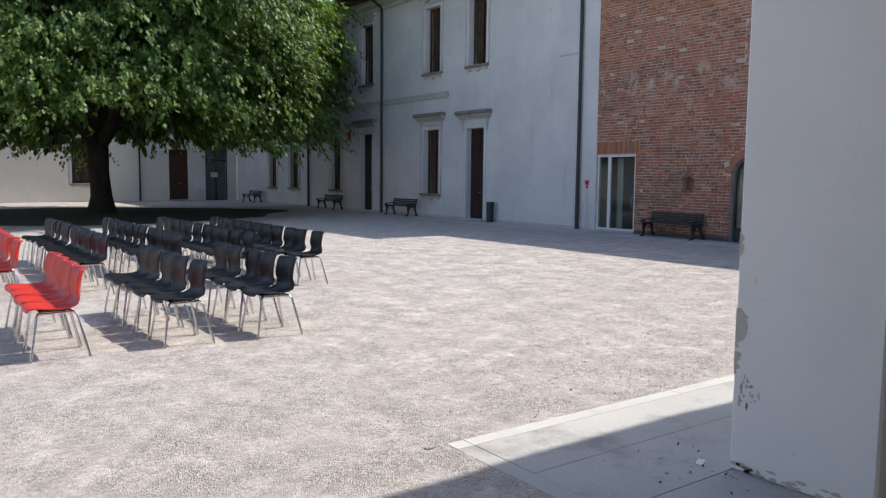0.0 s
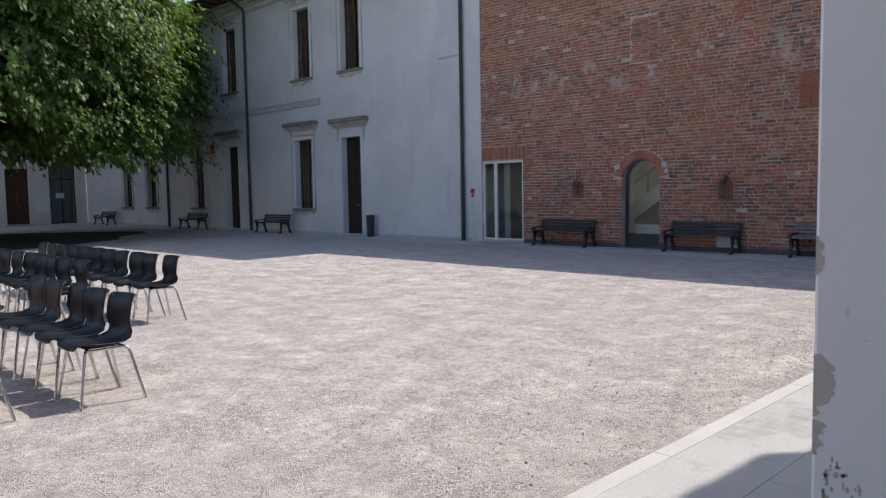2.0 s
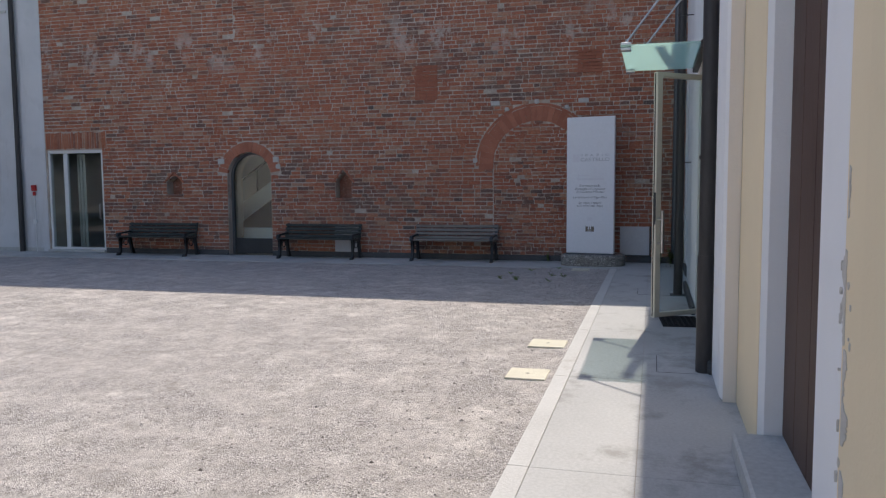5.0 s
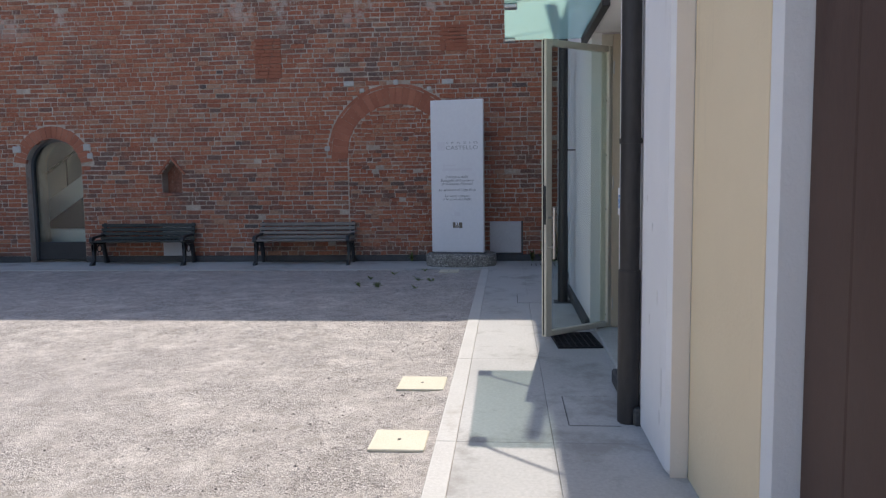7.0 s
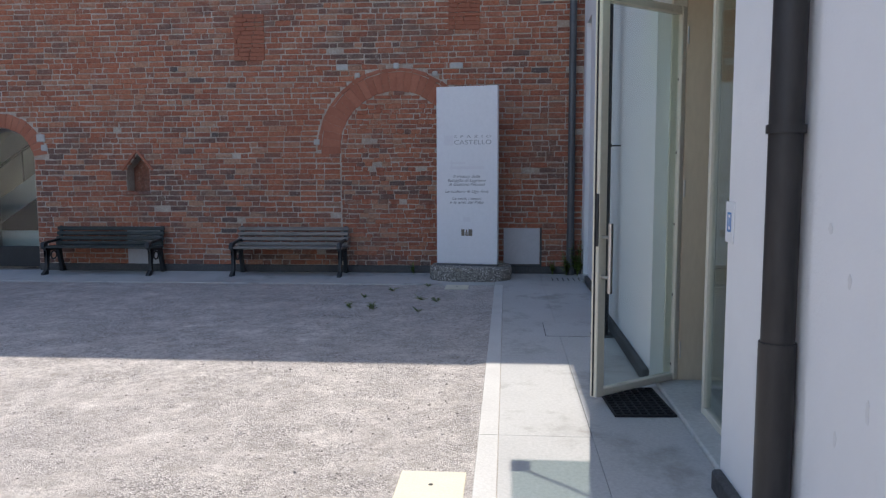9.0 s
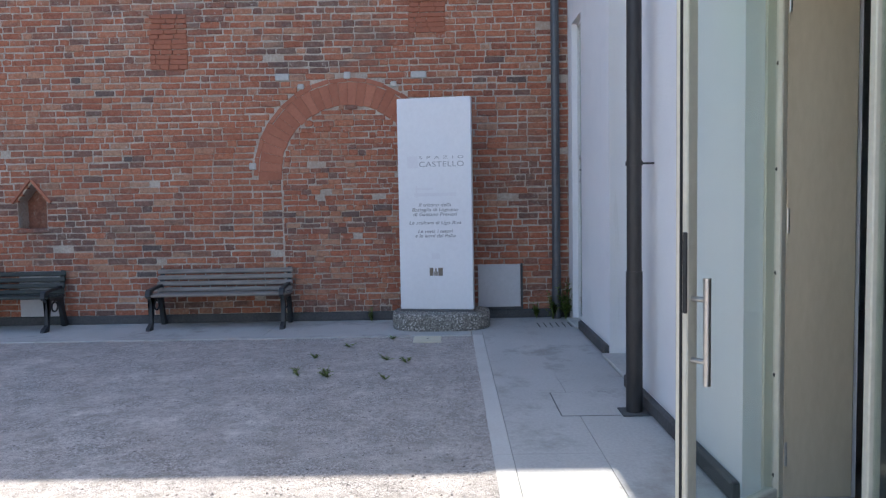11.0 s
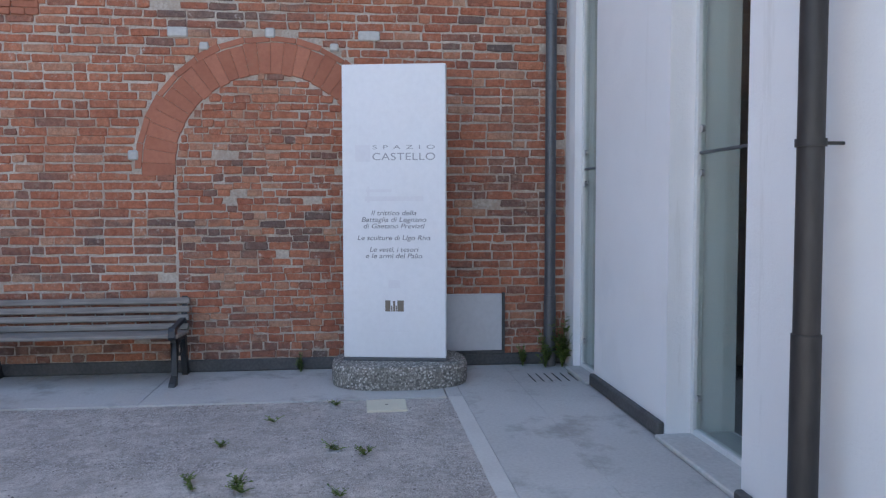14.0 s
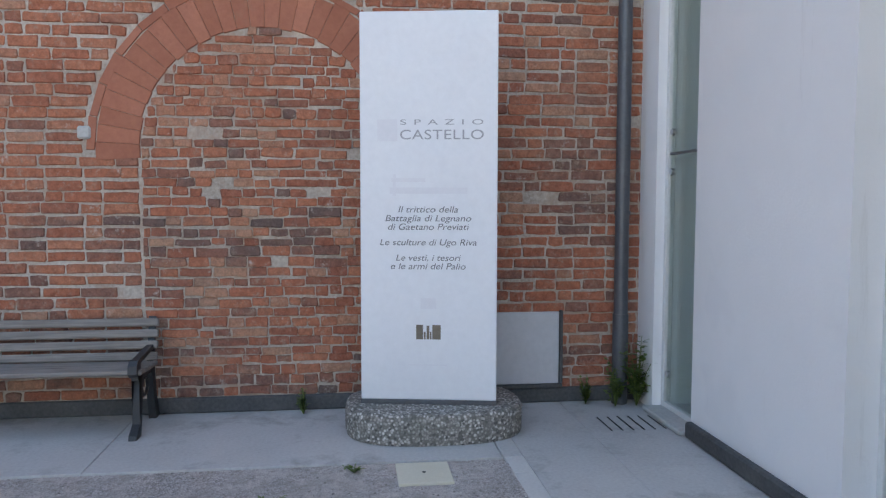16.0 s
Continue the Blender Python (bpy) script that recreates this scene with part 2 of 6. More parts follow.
M_PLASTER = plaster_material("white_plaster", (0.87, 0.86, 0.855), (0.79, 0.785, 0.785), (0.46, 0.43, 0.38))
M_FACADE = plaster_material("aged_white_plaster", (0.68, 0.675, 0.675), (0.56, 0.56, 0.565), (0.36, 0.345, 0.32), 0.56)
M_HOOD = grained("dark_hood_stone", (0.17, 0.14, 0.12), (0.31, 0.265, 0.235), 30, 2.0, 0.9, stain=(0.11, 0.09, 0.08), stain_from=0.6)
# greyer than the facade: shading lines of the mouldings put into the colour
M_SHADED_TRIM = grained("shaded_mouldings", (0.40, 0.39, 0.38), (0.58, 0.57, 0.56), 30, 1.5, 0.9, stain=(0.27, 0.25, 0.23), stain_from=0.58)
M_PLASTER_FAR = plaster_material("cream_plaster", (0.74, 0.71, 0.65), (0.64, 0.61, 0.555), (0.45, 0.41, 0.35))
M_BEIGE = plaster_material("beige_plaster", (0.88, 0.735, 0.51), (0.80, 0.665, 0.46), (0.44, 0.37, 0.27))
M_PINK = plaster_material("rosy_plaster", (0.82, 0.745, 0.66), (0.74, 0.67, 0.59), (0.42, 0.37, 0.31))
M_BARE = grained("bare_render", (0.46, 0.43, 0.39), (0.62, 0.58, 0.53), 35, 4, 0.95, relief=0.6)
M_STONE = grained("stone_trim", (0.38, 0.37, 0.35), (0.60, 0.59, 0.56), 30, 1.5, 0.85, stain=(0.25, 0.23, 0.2), stain_from=0.62)
M_SLAB = grained("concrete_slab", (0.38, 0.372, 0.355), (0.54, 0.53, 0.51), 45, 0.9, 0.85, stain=(0.33, 0.315, 0.295), stain_scale=1.6, stain_from=0.52, relief=0.3)
M_KERB = grained("kerb_stone", (0.46, 0.445, 0.42), (0.61, 0.595, 0.565), 50, 1.6, 0.85, stain=(0.40, 0.37, 0.33), stain_from=0.62)
M_COVER = grained("cast_cover", (0.59, 0.545, 0.425), (0.69, 0.645, 0.515), 60, 3, 0.8, stain=(0.48, 0.43, 0.31), stain_from=0.62)
M_AGG = aggregate_material()
M_PLINTH = grained("dark_plinth", (0.05, 0.05, 0.052), (0.13, 0.128, 0.125), 40, 2.5, 0.85, stain=(0.22, 0.21, 0.2), stain_from=0.66)
M_IRON = grained("painted_iron", (0.012, 0.014, 0.016), (0.035, 0.038, 0.042), 50, 4, 0.5, 0.0, 0.5, 0.2)
M_PIPE = grained("dark_pipe", (0.022, 0.021, 0.022), (0.06, 0.055, 0.054), 25, 2, 0.5, 0.2, 0.5, 0.15, stain=(0.16, 0.15, 0.145), stain_scale=5, stain_from=0.70, stretch=(1, 1, 0.25))
M_GREYPIPE = grained("grey_pipe", (0.07, 0.075, 0.085), (0.14, 0.145, 0.155), 25, 2, 0.45, 0.3, 0.5, 0.15)
M_SLAT = wood_material("weathered_slat", (0.15, 0.13, 0.115), (0.33, 0.295, 0.265), 0.8)
M_SLAT_DARK = wood_material("stained_slat", (0.025, 0.03, 0.028), (0.075, 0.082, 0.075), 0.65)
M_BROWN = wood_material("brown_timber", (0.045, 0.02, 0.012), (0.12, 0.055, 0.035), 0.6)
M_DOOR = wood_material("dark_door_timber", (0.016, 0.010, 0.009), (0.055, 0.030, 0.024), 0.6)
M_GATE = grained("brown_sheet", (0.075, 0.045, 0.036), (0.115, 0.072, 0.058), 30, 1.2, 0.65, stain=(0.06, 0.035, 0.03), stretch=(1, 1, 0.4))
M_BLACKPLASTIC = grained("black_shell", (0.006, 0.006, 0.008), (0.012, 0.012, 0.015), 60, 6, 0.36, 0, 0.36, 0.06)
M_REDPLASTIC = grained("red_shell", (0.52, 0.022, 0.014), (0.66, 0.040, 0.024), 60, 6, 0.38, 0, 0.5, 0.08)
M_CHROME = grained("chrome", (0.55, 0.55, 0.56), (0.72, 0.72, 0.73), 40, 5, 0.22, 1.0, 0.5, 0.03)
M_STEEL = grained("brushed_steel", (0.42, 0.41, 0.40), (0.62, 0.61, 0.60), 60, 5, 0.32, 1.0, 0.5, 0.05)
M_CREAM = grained("cream_metal", (0.58, 0.54, 0.44), (0.70, 0.66, 0.55), 35, 2, 0.45, 0, 0.5, 0.1, stain=(0.32, 0.27, 0.2), stain_scale=7, stain_from=0.68)
M_LINING = grained("tan_lining", (0.50, 0.415, 0.30), (0.60, 0.51, 0.375), 35, 1.5, 0.5, 0, 0.4, 0.08, stain=(0.42, 0.34, 0.24), stain_from=0.62, stretch=(1, 1, 0.3))
M_WHITEMETAL = grained("white_metal", (0.62, 0.62, 0.60), (0.76, 0.76, 0.74), 40, 3, 0.45, 0, 0.5, 0.05)
M_BANNER = grained("printed_panel", (0.74, 0.74, 0.76), (0.82, 0.82, 0.84), 20, 0.8, 0.5, 0, 0.4, 0.03)
M_PANEL = grained("grey_service_sheet", (0.50, 0.50, 0.515), (0.60, 0.60, 0.615), 25, 1.5, 0.55, 0, 0.4, 0.05, stain=(0.44, 0.43, 0.43), stain_from=0.6)
M_INK = grained("grey_ink", (0.16, 0.16, 0.17), (0.22, 0.22, 0.23), 40, 4, 0.7)
M_FADED = grained("faded_ink", (0.72, 0.71, 0.735), (0.78, 0.77, 0.795), 40, 4, 0.7)
M_HEAD_INK = grained("pale_grey_ink", (0.33, 0.33, 0.345), (0.41, 0.41, 0.425), 40, 4, 0.7)
M_BRONZE_INK = grained("bronze_ink", (0.16, 0.13, 0.10), (0.24, 0.20, 0.16), 40, 4, 0.7)
M_RUBBER = grained("rubber", (0.012, 0.012, 0.013), (0.03, 0.03, 0.032), 70, 5, 0.8)
M_TILE = grained("roof_tile", (0.20, 0.09, 0.055), (0.34, 0.17, 0.11), 20, 1.5, 0.9)
M_EAVE = wood_material("eave_timber", (0.10, 0.075, 0.055), (0.22, 0.175, 0.135), 0.8)
M_BARK = grained("bark", (0.018, 0.014, 0.011), (0.055, 0.043, 0.034), 14, 2.5, 0.95, relief=1.0, dist=0.04, stretch=(1, 1, 0.3))
M_LEAF = leaf_material("leaf", (0.03, 0.066, 0.025), (0.20, 0.30, 0.085))
M_WEED = leaf_material("weed_leaf", (0.06, 0.105, 0.03), (0.19, 0.25, 0.085))
M_SHADED_SOIL = grained("shaded_soil_turf", (0.030, 0.027, 0.019), (0.075, 0.066, 0.045), 30, 0.8, 0.98, relief=0.8, dist=0.03, stain=(0.06, 0.075, 0.025), stain_from=0.5)
M_GLASS = glass_material("clear_glass", (0.90, 0.94, 0.92))
M_GREENGLASS = glass_material("green_glass", (0.86, 0.95, 0.91))
tree_nodes = M_GREENGLASS.node_tree
frost = tree_nodes.nodes.new("ShaderNodeBsdfTranslucent")
frost.inputs["Color"].default_value = (0.62, 0.86, 0.80, 1)
blend = tree_nodes.nodes.new("ShaderNodeMixShader")
blend.inputs[0].default_value = 0.30
surface = tree_nodes.nodes["Material Output"].inputs["Surface"]
tree_nodes.links.new(surface.links[0].from_socket, blend.inputs[1])
tree_nodes.links.new(frost.outputs[0], blend.inputs[2])
tree_nodes.links.new(blend.outputs[0], surface)
# darker copy of the pale room wall, dimness of interiors put into the colour
M_DARKROOM = grained("dimmed_room_wall", (0.30, 0.30, 0.29), (0.42, 0.42, 0.40), 20, 1.0, 0.9)
M_ROOMLIGHT = grained("pale_room_wall", (0.60, 0.60, 0.57), (0.72, 0.72, 0.69), 20, 1.0, 0.9)
M_ROOMFLOOR = grained("room_floor", (0.16, 0.15, 0.14), (0.26, 0.25, 0.23), 20, 1.0, 0.6)
M_BLUE = grained("blue_sheet", (0.06, 0.19, 0.45), (0.09, 0.26, 0.56), 20, 2, 0.6)
M_SCUFF = grained("scuffed_plaster", (0.68, 0.67, 0.66), (0.76, 0.75, 0.74), 30, 3, 0.92)
M_REDBOX = grained("red_enamel", (0.36, 0.02, 0.02), (0.48, 0.035, 0.03), 40, 4, 0.45)
M_SIGNWHITE = grained("sign_white", (0.72, 0.73, 0.75), (0.80, 0.81, 0.82), 30, 3, 0.5)


# ---- building blocks ----
class Shape:
    """Collects vertices and faces of one mesh."""

    def __init__(self):
        self.v, self.f, self.smooth = [], [], []

    def add(self, verts, faces, smooth=False):
        n = len(self.v)
        self.v += [tuple(p) for p in verts]
        self.f += [tuple(i + n for i in q) for q in faces]
        self.smooth += [smooth] * len(faces)
        return self

    def box(self, x0, x1, y0, y1, z0, z1):
        c = [(x, y, z) for x in (x0, x1) for y in (y0, y1) for z in (z0, z1)]
        return self.add(c, [(0, 1, 3, 2), (4, 6, 7, 5), (0, 4, 5, 1), (2, 3, 7, 6), (0, 2, 6, 4), (1, 5, 7, 3)])

    def soft_box(self, x0, x1, y0, y1, z0, z1, r=0.006):
        """A box with chamfered edges."""
        bm = bmesh.new()
        bmesh.ops.create_cube(bm, size=1)
        bmesh.ops.scale(bm, vec=(x1 - x0, y1 - y0, z1 - z0), verts=bm.verts)
        bmesh.ops.translate(bm, vec=((x0 + x1) / 2, (y0 + y1) / 2, (z0 + z1) / 2), verts=bm.verts)
        r = min(r, 0.4 * min(x1 - x0, y1 - y0, z1 - z0))
        bmesh.ops.bevel(bm, geom=list(bm.edges), offset=r, segments=1, affect="EDGES")
        bm.verts.index_update()
        self.add([v.co for v in bm.verts], [[v.index for v in f.verts] for f in bm.faces])
        bm.free()
        return self

    def tube(self, points, radii, sides=12, caps=True):
        """A round tube along points, with a radius at each."""
        pts = [Vector(p) for p in points]
        if not isinstance(radii, (list, tuple)):
            radii = [radii] * len(pts)
        rings, side = [], None
        for i, p in enumerate(pts):
            way = (pts[min(i + 1, len(pts) - 1)] - pts[max(i - 1, 0)]).normalized()
            if side is None:
                side = way.cross(Vector((0.31, 0.77, 0.55))).normalized()
            side = (side - way * side.dot(way)).normalized()
            other = way.cross(side)
            rings.append([p + radii[i] * (math.cos(a) * side + math.sin(a) * other)
                          for a in (2 * math.pi * k / sides for k in range(sides))])
        faces = [(i * sides + k, i * sides + (k + 1) % sides, (i + 1) * sides + (k + 1) % sides, (i + 1) * sides + k)
                 for i in range(len(pts) - 1) for k in range(sides)]
        self.add([p for ring in rings for p in ring], faces, True)
        if caps:
            self.add(rings[0], [tuple(range(sides))[::-1]])
            self.add(rings[-1], [tuple(range(sides))])
        return self

    def prism(self, outline, axis, a, b):
        """A flat outline (two coordinates) drawn out along an axis from a to b."""
        n = len(outline)
        place = {"x": lambda p, t: (t, p[0], p[1]), "y": lambda p, t: (p[0], t, p[1]), "z": lambda p, t: (p[0], p[1], t)}[axis]
        verts = [place(p, a) for p in outline] + [place(p, b) for p in outline]
        self.add(verts, [tuple(range(n))[::-1], tuple(range(n, 2 * n))] + [(k, (k + 1) % n, n + (k + 1) % n, n + k) for k in range(n)])
        return self

    def mesh(self, name, material):
        me = bpy.data.meshes.new(name)
        me.from_pydata(self.v, [], self.f)
        me.polygons.foreach_set("use_smooth", self.smooth)
        bm = bmesh.new()
        bm.from_mesh(me)
        bmesh.ops.recalc_face_normals(bm, faces=bm.faces)
        bm.to_mesh(me)
        bm.free()
        me.materials.append(material)
        return me


def part(name, shape, material, parent=None, label="", at=None):
    ob = new(name, shape.mesh(name, material) if isinstance(shape, Shape) else shape)
    if parent is not None:
        ob.parent = parent
    if at is not None:
        ob.matrix_basis = at
    return tagged(ob, label)


def thing(name, label, category, group="", at=None):
    ob = new(name)
    ob.empty_display_size = 0.2
    if at is not None:
        ob.matrix_basis = at
    return tagged(ob, label, category, group)


def structure(name, shape, material, label="", category=""):
    return tagged(part(name, shape, material), label, category or name.split("_")[0], kind="structure")


def holed_wall(axis, face, back, u0, u1, z0, z1, holes):
    """A wall with real openings. axis: the one across the wall, from face to back; u runs along the other."""
    us = sorted({u0, u1, *[h[0] for h in holes], *[h[1] for h in holes]})
    zs = sorted({z0, z1, *[h[2] for h in holes], *[h[3] for h in holes]})
    us, zs = [u for u in us if u0 <= u <= u1], [z for z in zs if z0 <= z <= z1]
    full = {(i, k): not any(h[0] < (us[i] + us[i + 1]) / 2 < h[1] and h[2] < (zs[k] + zs[k + 1]) / 2 < h[3] for h in holes)
            for i in range(len(us) - 1) for k in range(len(zs) - 1)}
    s, index = Shape(), {}

    def vert(w, u, z):
        key = (w, round(u, 4), round(z, 4))
        if key not in index:
            index[key] = len(s.v)
            s.v.append((w, u, z) if axis == "x" else (u, w, z))
        return index[key]

    def quad(*p):
        s.f.append(tuple(vert(*q) for q in p))
        s.smooth.append(False)

    for (i, k), on in full.items():
        if not on:
            continue
        a, b, c, d = us[i], us[i + 1], zs[k], zs[k + 1]
        for w in (face, back):
            quad((w, a, c), (w, b, c), (w, b, d), (w, a, d))
        for di, dk, p, q in ((-1, 0, (a, c), (a, d)), (1, 0, (b, c), (b, d)), (0, -1, (a, c), (b, c)), (0, 1, (a, d), (b, d))):
            if not full.get((i + di, k + dk), False):
                quad((face, *p), (face, *q), (back, *q), (back, *p))
    return s


# ---- ground ----
XB, XF = 18.05, 18.0605  # face of the bricks, face of their mortar
YR = 2.47               # face of the building beside the path

s = Shape()
lo, hi = -600.0, 600.0
s.add([(lo, lo, -0.015), (hi, lo, -0.015), (hi, hi, -0.015), (lo, hi, -0.015)], [(0, 1, 2, 3)])
structure("ground", s, M_GRAVEL, "pale pinkish grey gravel of the courtyard", "ground")

rng = random.Random(5)
s = Shape()
for k in range(5200):
    x, y = rng.uniform(1.5, 16.8), rng.uniform(3.75, 11.0)
    if k % 3:
        y = 3.75 + abs(rng.gauss(0, 1.3))
        x = rng.uniform(3.5, 16.8)
    r = rng.uniform(0.004, 0.011) * (1.6 if rng.random() < 0.06 else 1)
    a = rng.uniform(0, 6.28)
    ring = [(x + r * rng.uniform(0.7, 1.2) * math.cos(a + t), y + r * rng.uniform(0.7, 1.2) * math.sin(a + t), -0.0155) for t in (0, 1.26, 2.51, 3.77, 5.03)]
    s.add(ring + [(x + rng.uniform(-0.3, 0.3) * r, y + rng.uniform(-0.3, 0.3) * r, -0.015 + r * rng.uniform(0.5, 0.9))],
          [(i, (i + 1) % 5, 5) for i in range(5)])
M_PEBBLE = leaf_material("pebble_tones", (0.16, 0.14, 0.125), (0.55, 0.50, 0.46))
for n in list(M_PEBBLE.node_tree.nodes):
    if n.bl_idname == "ShaderNodeMixShader":
        n.inputs[0].default_value = 0.0
for k in range(2600):
    x, y, r, a = rng.uniform(12.2, 16.8), rng.uniform(3.75, 8.5), rng.uniform(0.003, 0.009), rng.uniform(0, 6.28)
    ring = [(x + r * rng.uniform(0.7, 1.2) * math.cos(a + t), y + r * rng.uniform(0.7, 1.2) * math.sin(a + t), -0.0155) for t in (0, 1.26, 2.51, 3.77, 5.03)]
    s.add(ring + [(x, y, -0.015 + r * rng.uniform(0.5, 0.9))], [(i, (i + 1) % 5, 5) for i in range(5)])
tagged(part("pebbles", s, M_PEBBLE), "loose grey pebbles strewn over the gravel", "pebbles", kind="stuff")

# grit washed up against the edges of the pavement
rng = random.Random(41)
s = Shape()
xs = [2.6 + 0.12 * k for k in range(119)]
low = [(x, 3.7055 + rng.uniform(0.05, 0.15), -0.0149) for x in xs]
high = [(x, 3.7015, rng.uniform(-0.006, 0.0012)) for x in xs]
n = len(xs)
s.add(high + low, [(k, k + 1, n + k + 1, n + k) for k in range(n - 1)])
ys = [3.70 - 0.12 * k for k in range(56)]
n = len(ys)
s.add([(2.744, y, rng.uniform(-0.004, 0.0012)) for y in ys] + [(2.744 - rng.uniform(0.10, 0.24), y, -0.0149) for y in ys], [(k, k + 1, n + k + 1, n + k) for k in range(n - 1)])
structure("ground_drift", s, M_GRAVEL, "loose grit washed up along the pavement edge", "gravel")

# turf and bare soil under the tree, the tree's shade deepened in their colour
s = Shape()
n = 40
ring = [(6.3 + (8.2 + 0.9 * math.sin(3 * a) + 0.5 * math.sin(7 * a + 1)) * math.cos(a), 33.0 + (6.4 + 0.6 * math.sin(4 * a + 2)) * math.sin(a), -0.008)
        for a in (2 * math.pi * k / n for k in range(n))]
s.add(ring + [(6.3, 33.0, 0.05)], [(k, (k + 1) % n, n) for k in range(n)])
structure("tree_bed", s, M_SHADED_SOIL, "bare soil and thin turf, coloured dark with tree shade", "ground")

# ---- walls of the court ----
GD = (15.25, 16.79, 0.06, 2.38)
ARCH_Y, ARCH_R, ARCH_SPRING = 11.49, 0.53, 1.72
AD = (ARCH_Y - ARCH_R, ARCH_Y + ARCH_R, 0.0, ARCH_SPRING + ARCH_R)
NICHES = [(13.17, 13.56, 1.34, 1.62, 1.78), (9.09, 9.46, 1.24, 1.60, 1.82)]
PATCH = (11.02, 11.78, 4.64, 5.74)
BRICK_TOP = 7.8
BLIND_Y, BLIND_Z, BLIND_OUT, BLIND_IN = 5.2, 1.87, 1.22, 0.87

niche_holes = [(a, b, c, e) for a, b, c, _, e in NICHES]
s = holed_wall("x", XF, 18.7, 2.30, 16.83, 0.0, BRICK_TOP, [GD, AD] + niche_holes)
wall_east = structure("wall_east", s, M_MORTAR, "old brick castle wall with pale lime mortar", "brick wall")

# corners of the doorway above its round head
s = Shape()
for side in (-1, 1):
    arc = [(ARCH_Y + side * ARCH_R * math.cos(a), ARCH_SPRING + ARCH_R * math.sin(a)) for a in (math.pi / 2 * k / 10 for k in range(11))]
    s.prism(arc + [(ARCH_Y + side * (ARCH_R + 0.001), AD[3] + 0.001)], "x", XF + 0.001, 18.69)
part("spandrel", s, M_MORTAR, wall_east)

# stone coping
structure("wall_coping", Shape().soft_box(17.98, 18.75, 2.25, 16.80, BRICK_TOP, BRICK_TOP + 0.12, 0.02), M_STONE, "weathered stone coping of the brick wall", "coping")


def free_spans(za, zb):
    """Stretches of the wall between za and zb that plain brick courses fill."""
    zm = (za + zb) / 2
    cuts = []
    for a, b, c, d in [GD, PATCH]:
        if zb > c + 0.01 and za < d - 0.01:
            cuts.append((a, b))
    if 2.40 < zm < 2.80:
        cuts.append((15.13, 16.84))
    if zm < ARCH_SPRING:
        cuts.append((ARCH_Y - ARCH_R, ARCH_Y + ARCH_R))
    elif zm < ARCH_SPRING + ARCH_R + 0.24:
        w = math.sqrt(max((ARCH_R + 0.24) ** 2 - (zm - ARCH_SPRING) ** 2, 0))
        cuts.append((ARCH_Y - w, ARCH_Y + w))
    for a, b, c, d, e in NICHES:
        if zb > c + 0.01 and zm < d:
            cuts.append((a, b))
        elif d <= zm < e:
            w = (b - a) / 2 * (e - zm) / (e - d) + 0.01
            cuts.append(((a + b) / 2 - w, (a + b) / 2 + w))
    if zm < BLIND_Z:
        cuts.append((BLIND_Y - BLIND_IN, BLIND_Y + BLIND_IN))
    elif zm < BLIND_Z + BLIND_OUT + 0.02:
        w = math.sqrt(max((BLIND_OUT + 0.02) ** 2 - (zm - BLIND_Z) ** 2, 0))
        cuts.append((BLIND_Y - w, BLIND_Y + w))
    spans, at = [], 2.31
    for a, b in sorted(cuts):
        if a - at > 0.04:
            spans.append((at, a))
        at = max(at, b)
    if 16.83 - at > 0.04:
        spans.append((at, 16.83))
    return spans


rng = random.Random(11)
rows_of_brick = []  # y0, y1, z0, z1, proud
z = 0.115
while z + 0.07 < BRICK_TOP:
    h = 0.082
    for a, b in free_spans(z, z + h - 0.016):
        y = a
        flip = rng.random() < 0.5
        while y < b - 0.03:
            length = 0.255 if flip else rng.choice((0.12, 0.125, 0.255))
            if rng.random() < 0.12:
                length = rng.uniform(0.15, 0.22)
            flip = not flip if rng.random() < 0.8 else flip
            e = min(y + length, b)
            if b - e < 0.05:
                e = b
            wob = 0.006 * math.sin(1.3 * y + 3.1 * z)
            rows_of_brick.append((y + rng.uniform(0.003, 0.008), e - rng.uniform(0.004, 0.010), z + wob + rng.uniform(-0.004, 0.005), z + wob + h - 0.014 + rng.uniform(-0.006, 0.005), rng.uniform(-0.003, 0.004) if rng.random() > 0.012 else -0.017))
            y = e
    z += h
# rough infill of the blind arch
z = 0.115
while z < BLIND_Z + BLIND_IN - 0.03:
    h = rng.uniform(0.062, 0.082)
    zm = z + h / 2
    w = BLIND_IN - 0.012 if zm < BLIND_Z else math.sqrt(max((BLIND_IN - 0.012) ** 2 - (zm - BLIND_Z) ** 2, 0))
    y = BLIND_Y - w - (rng.uniform(0.0, 0.035) if zm < BLIND_Z else 0.0)
    while y < BLIND_Y + w - 0.03:
        length = rng.choice((0.11, 0.12, 0.14, 0.18, 0.24)) * rng.uniform(0.85, 1.1)
        e = min(y + length, BLIND_Y + w)
        sag = rng.uniform(-0.007, 0.007)
        rows_of_brick.append((y + rng.uniform(0.0, 0.007), e - rng.uniform(0.001, 0.008), z + sag + rng.uniform(0, 0.005), z + h - 0.005 + sag - rng.uniform(0, 0.008), rng.uniform(-0.004, 0.006) if rng.random() > 0.012 else -0.018))
        y = e
    z += h
# thin flat bricks that close an upper window
z = PATCH[2] + 0.004
while z < PATCH[3] - 0.03:
    y = PATCH[0] + 0.004
    while y < PATCH[1] - 0.06:
        e = min(y + rng.uniform(0.2, 0.26), PATCH[1] - 0.002)
        rows_of_brick.append((y, e - 0.007, z, z + 0.053, rng.uniform(-0.004, 0.004)))
        y = e
    z += 0.060


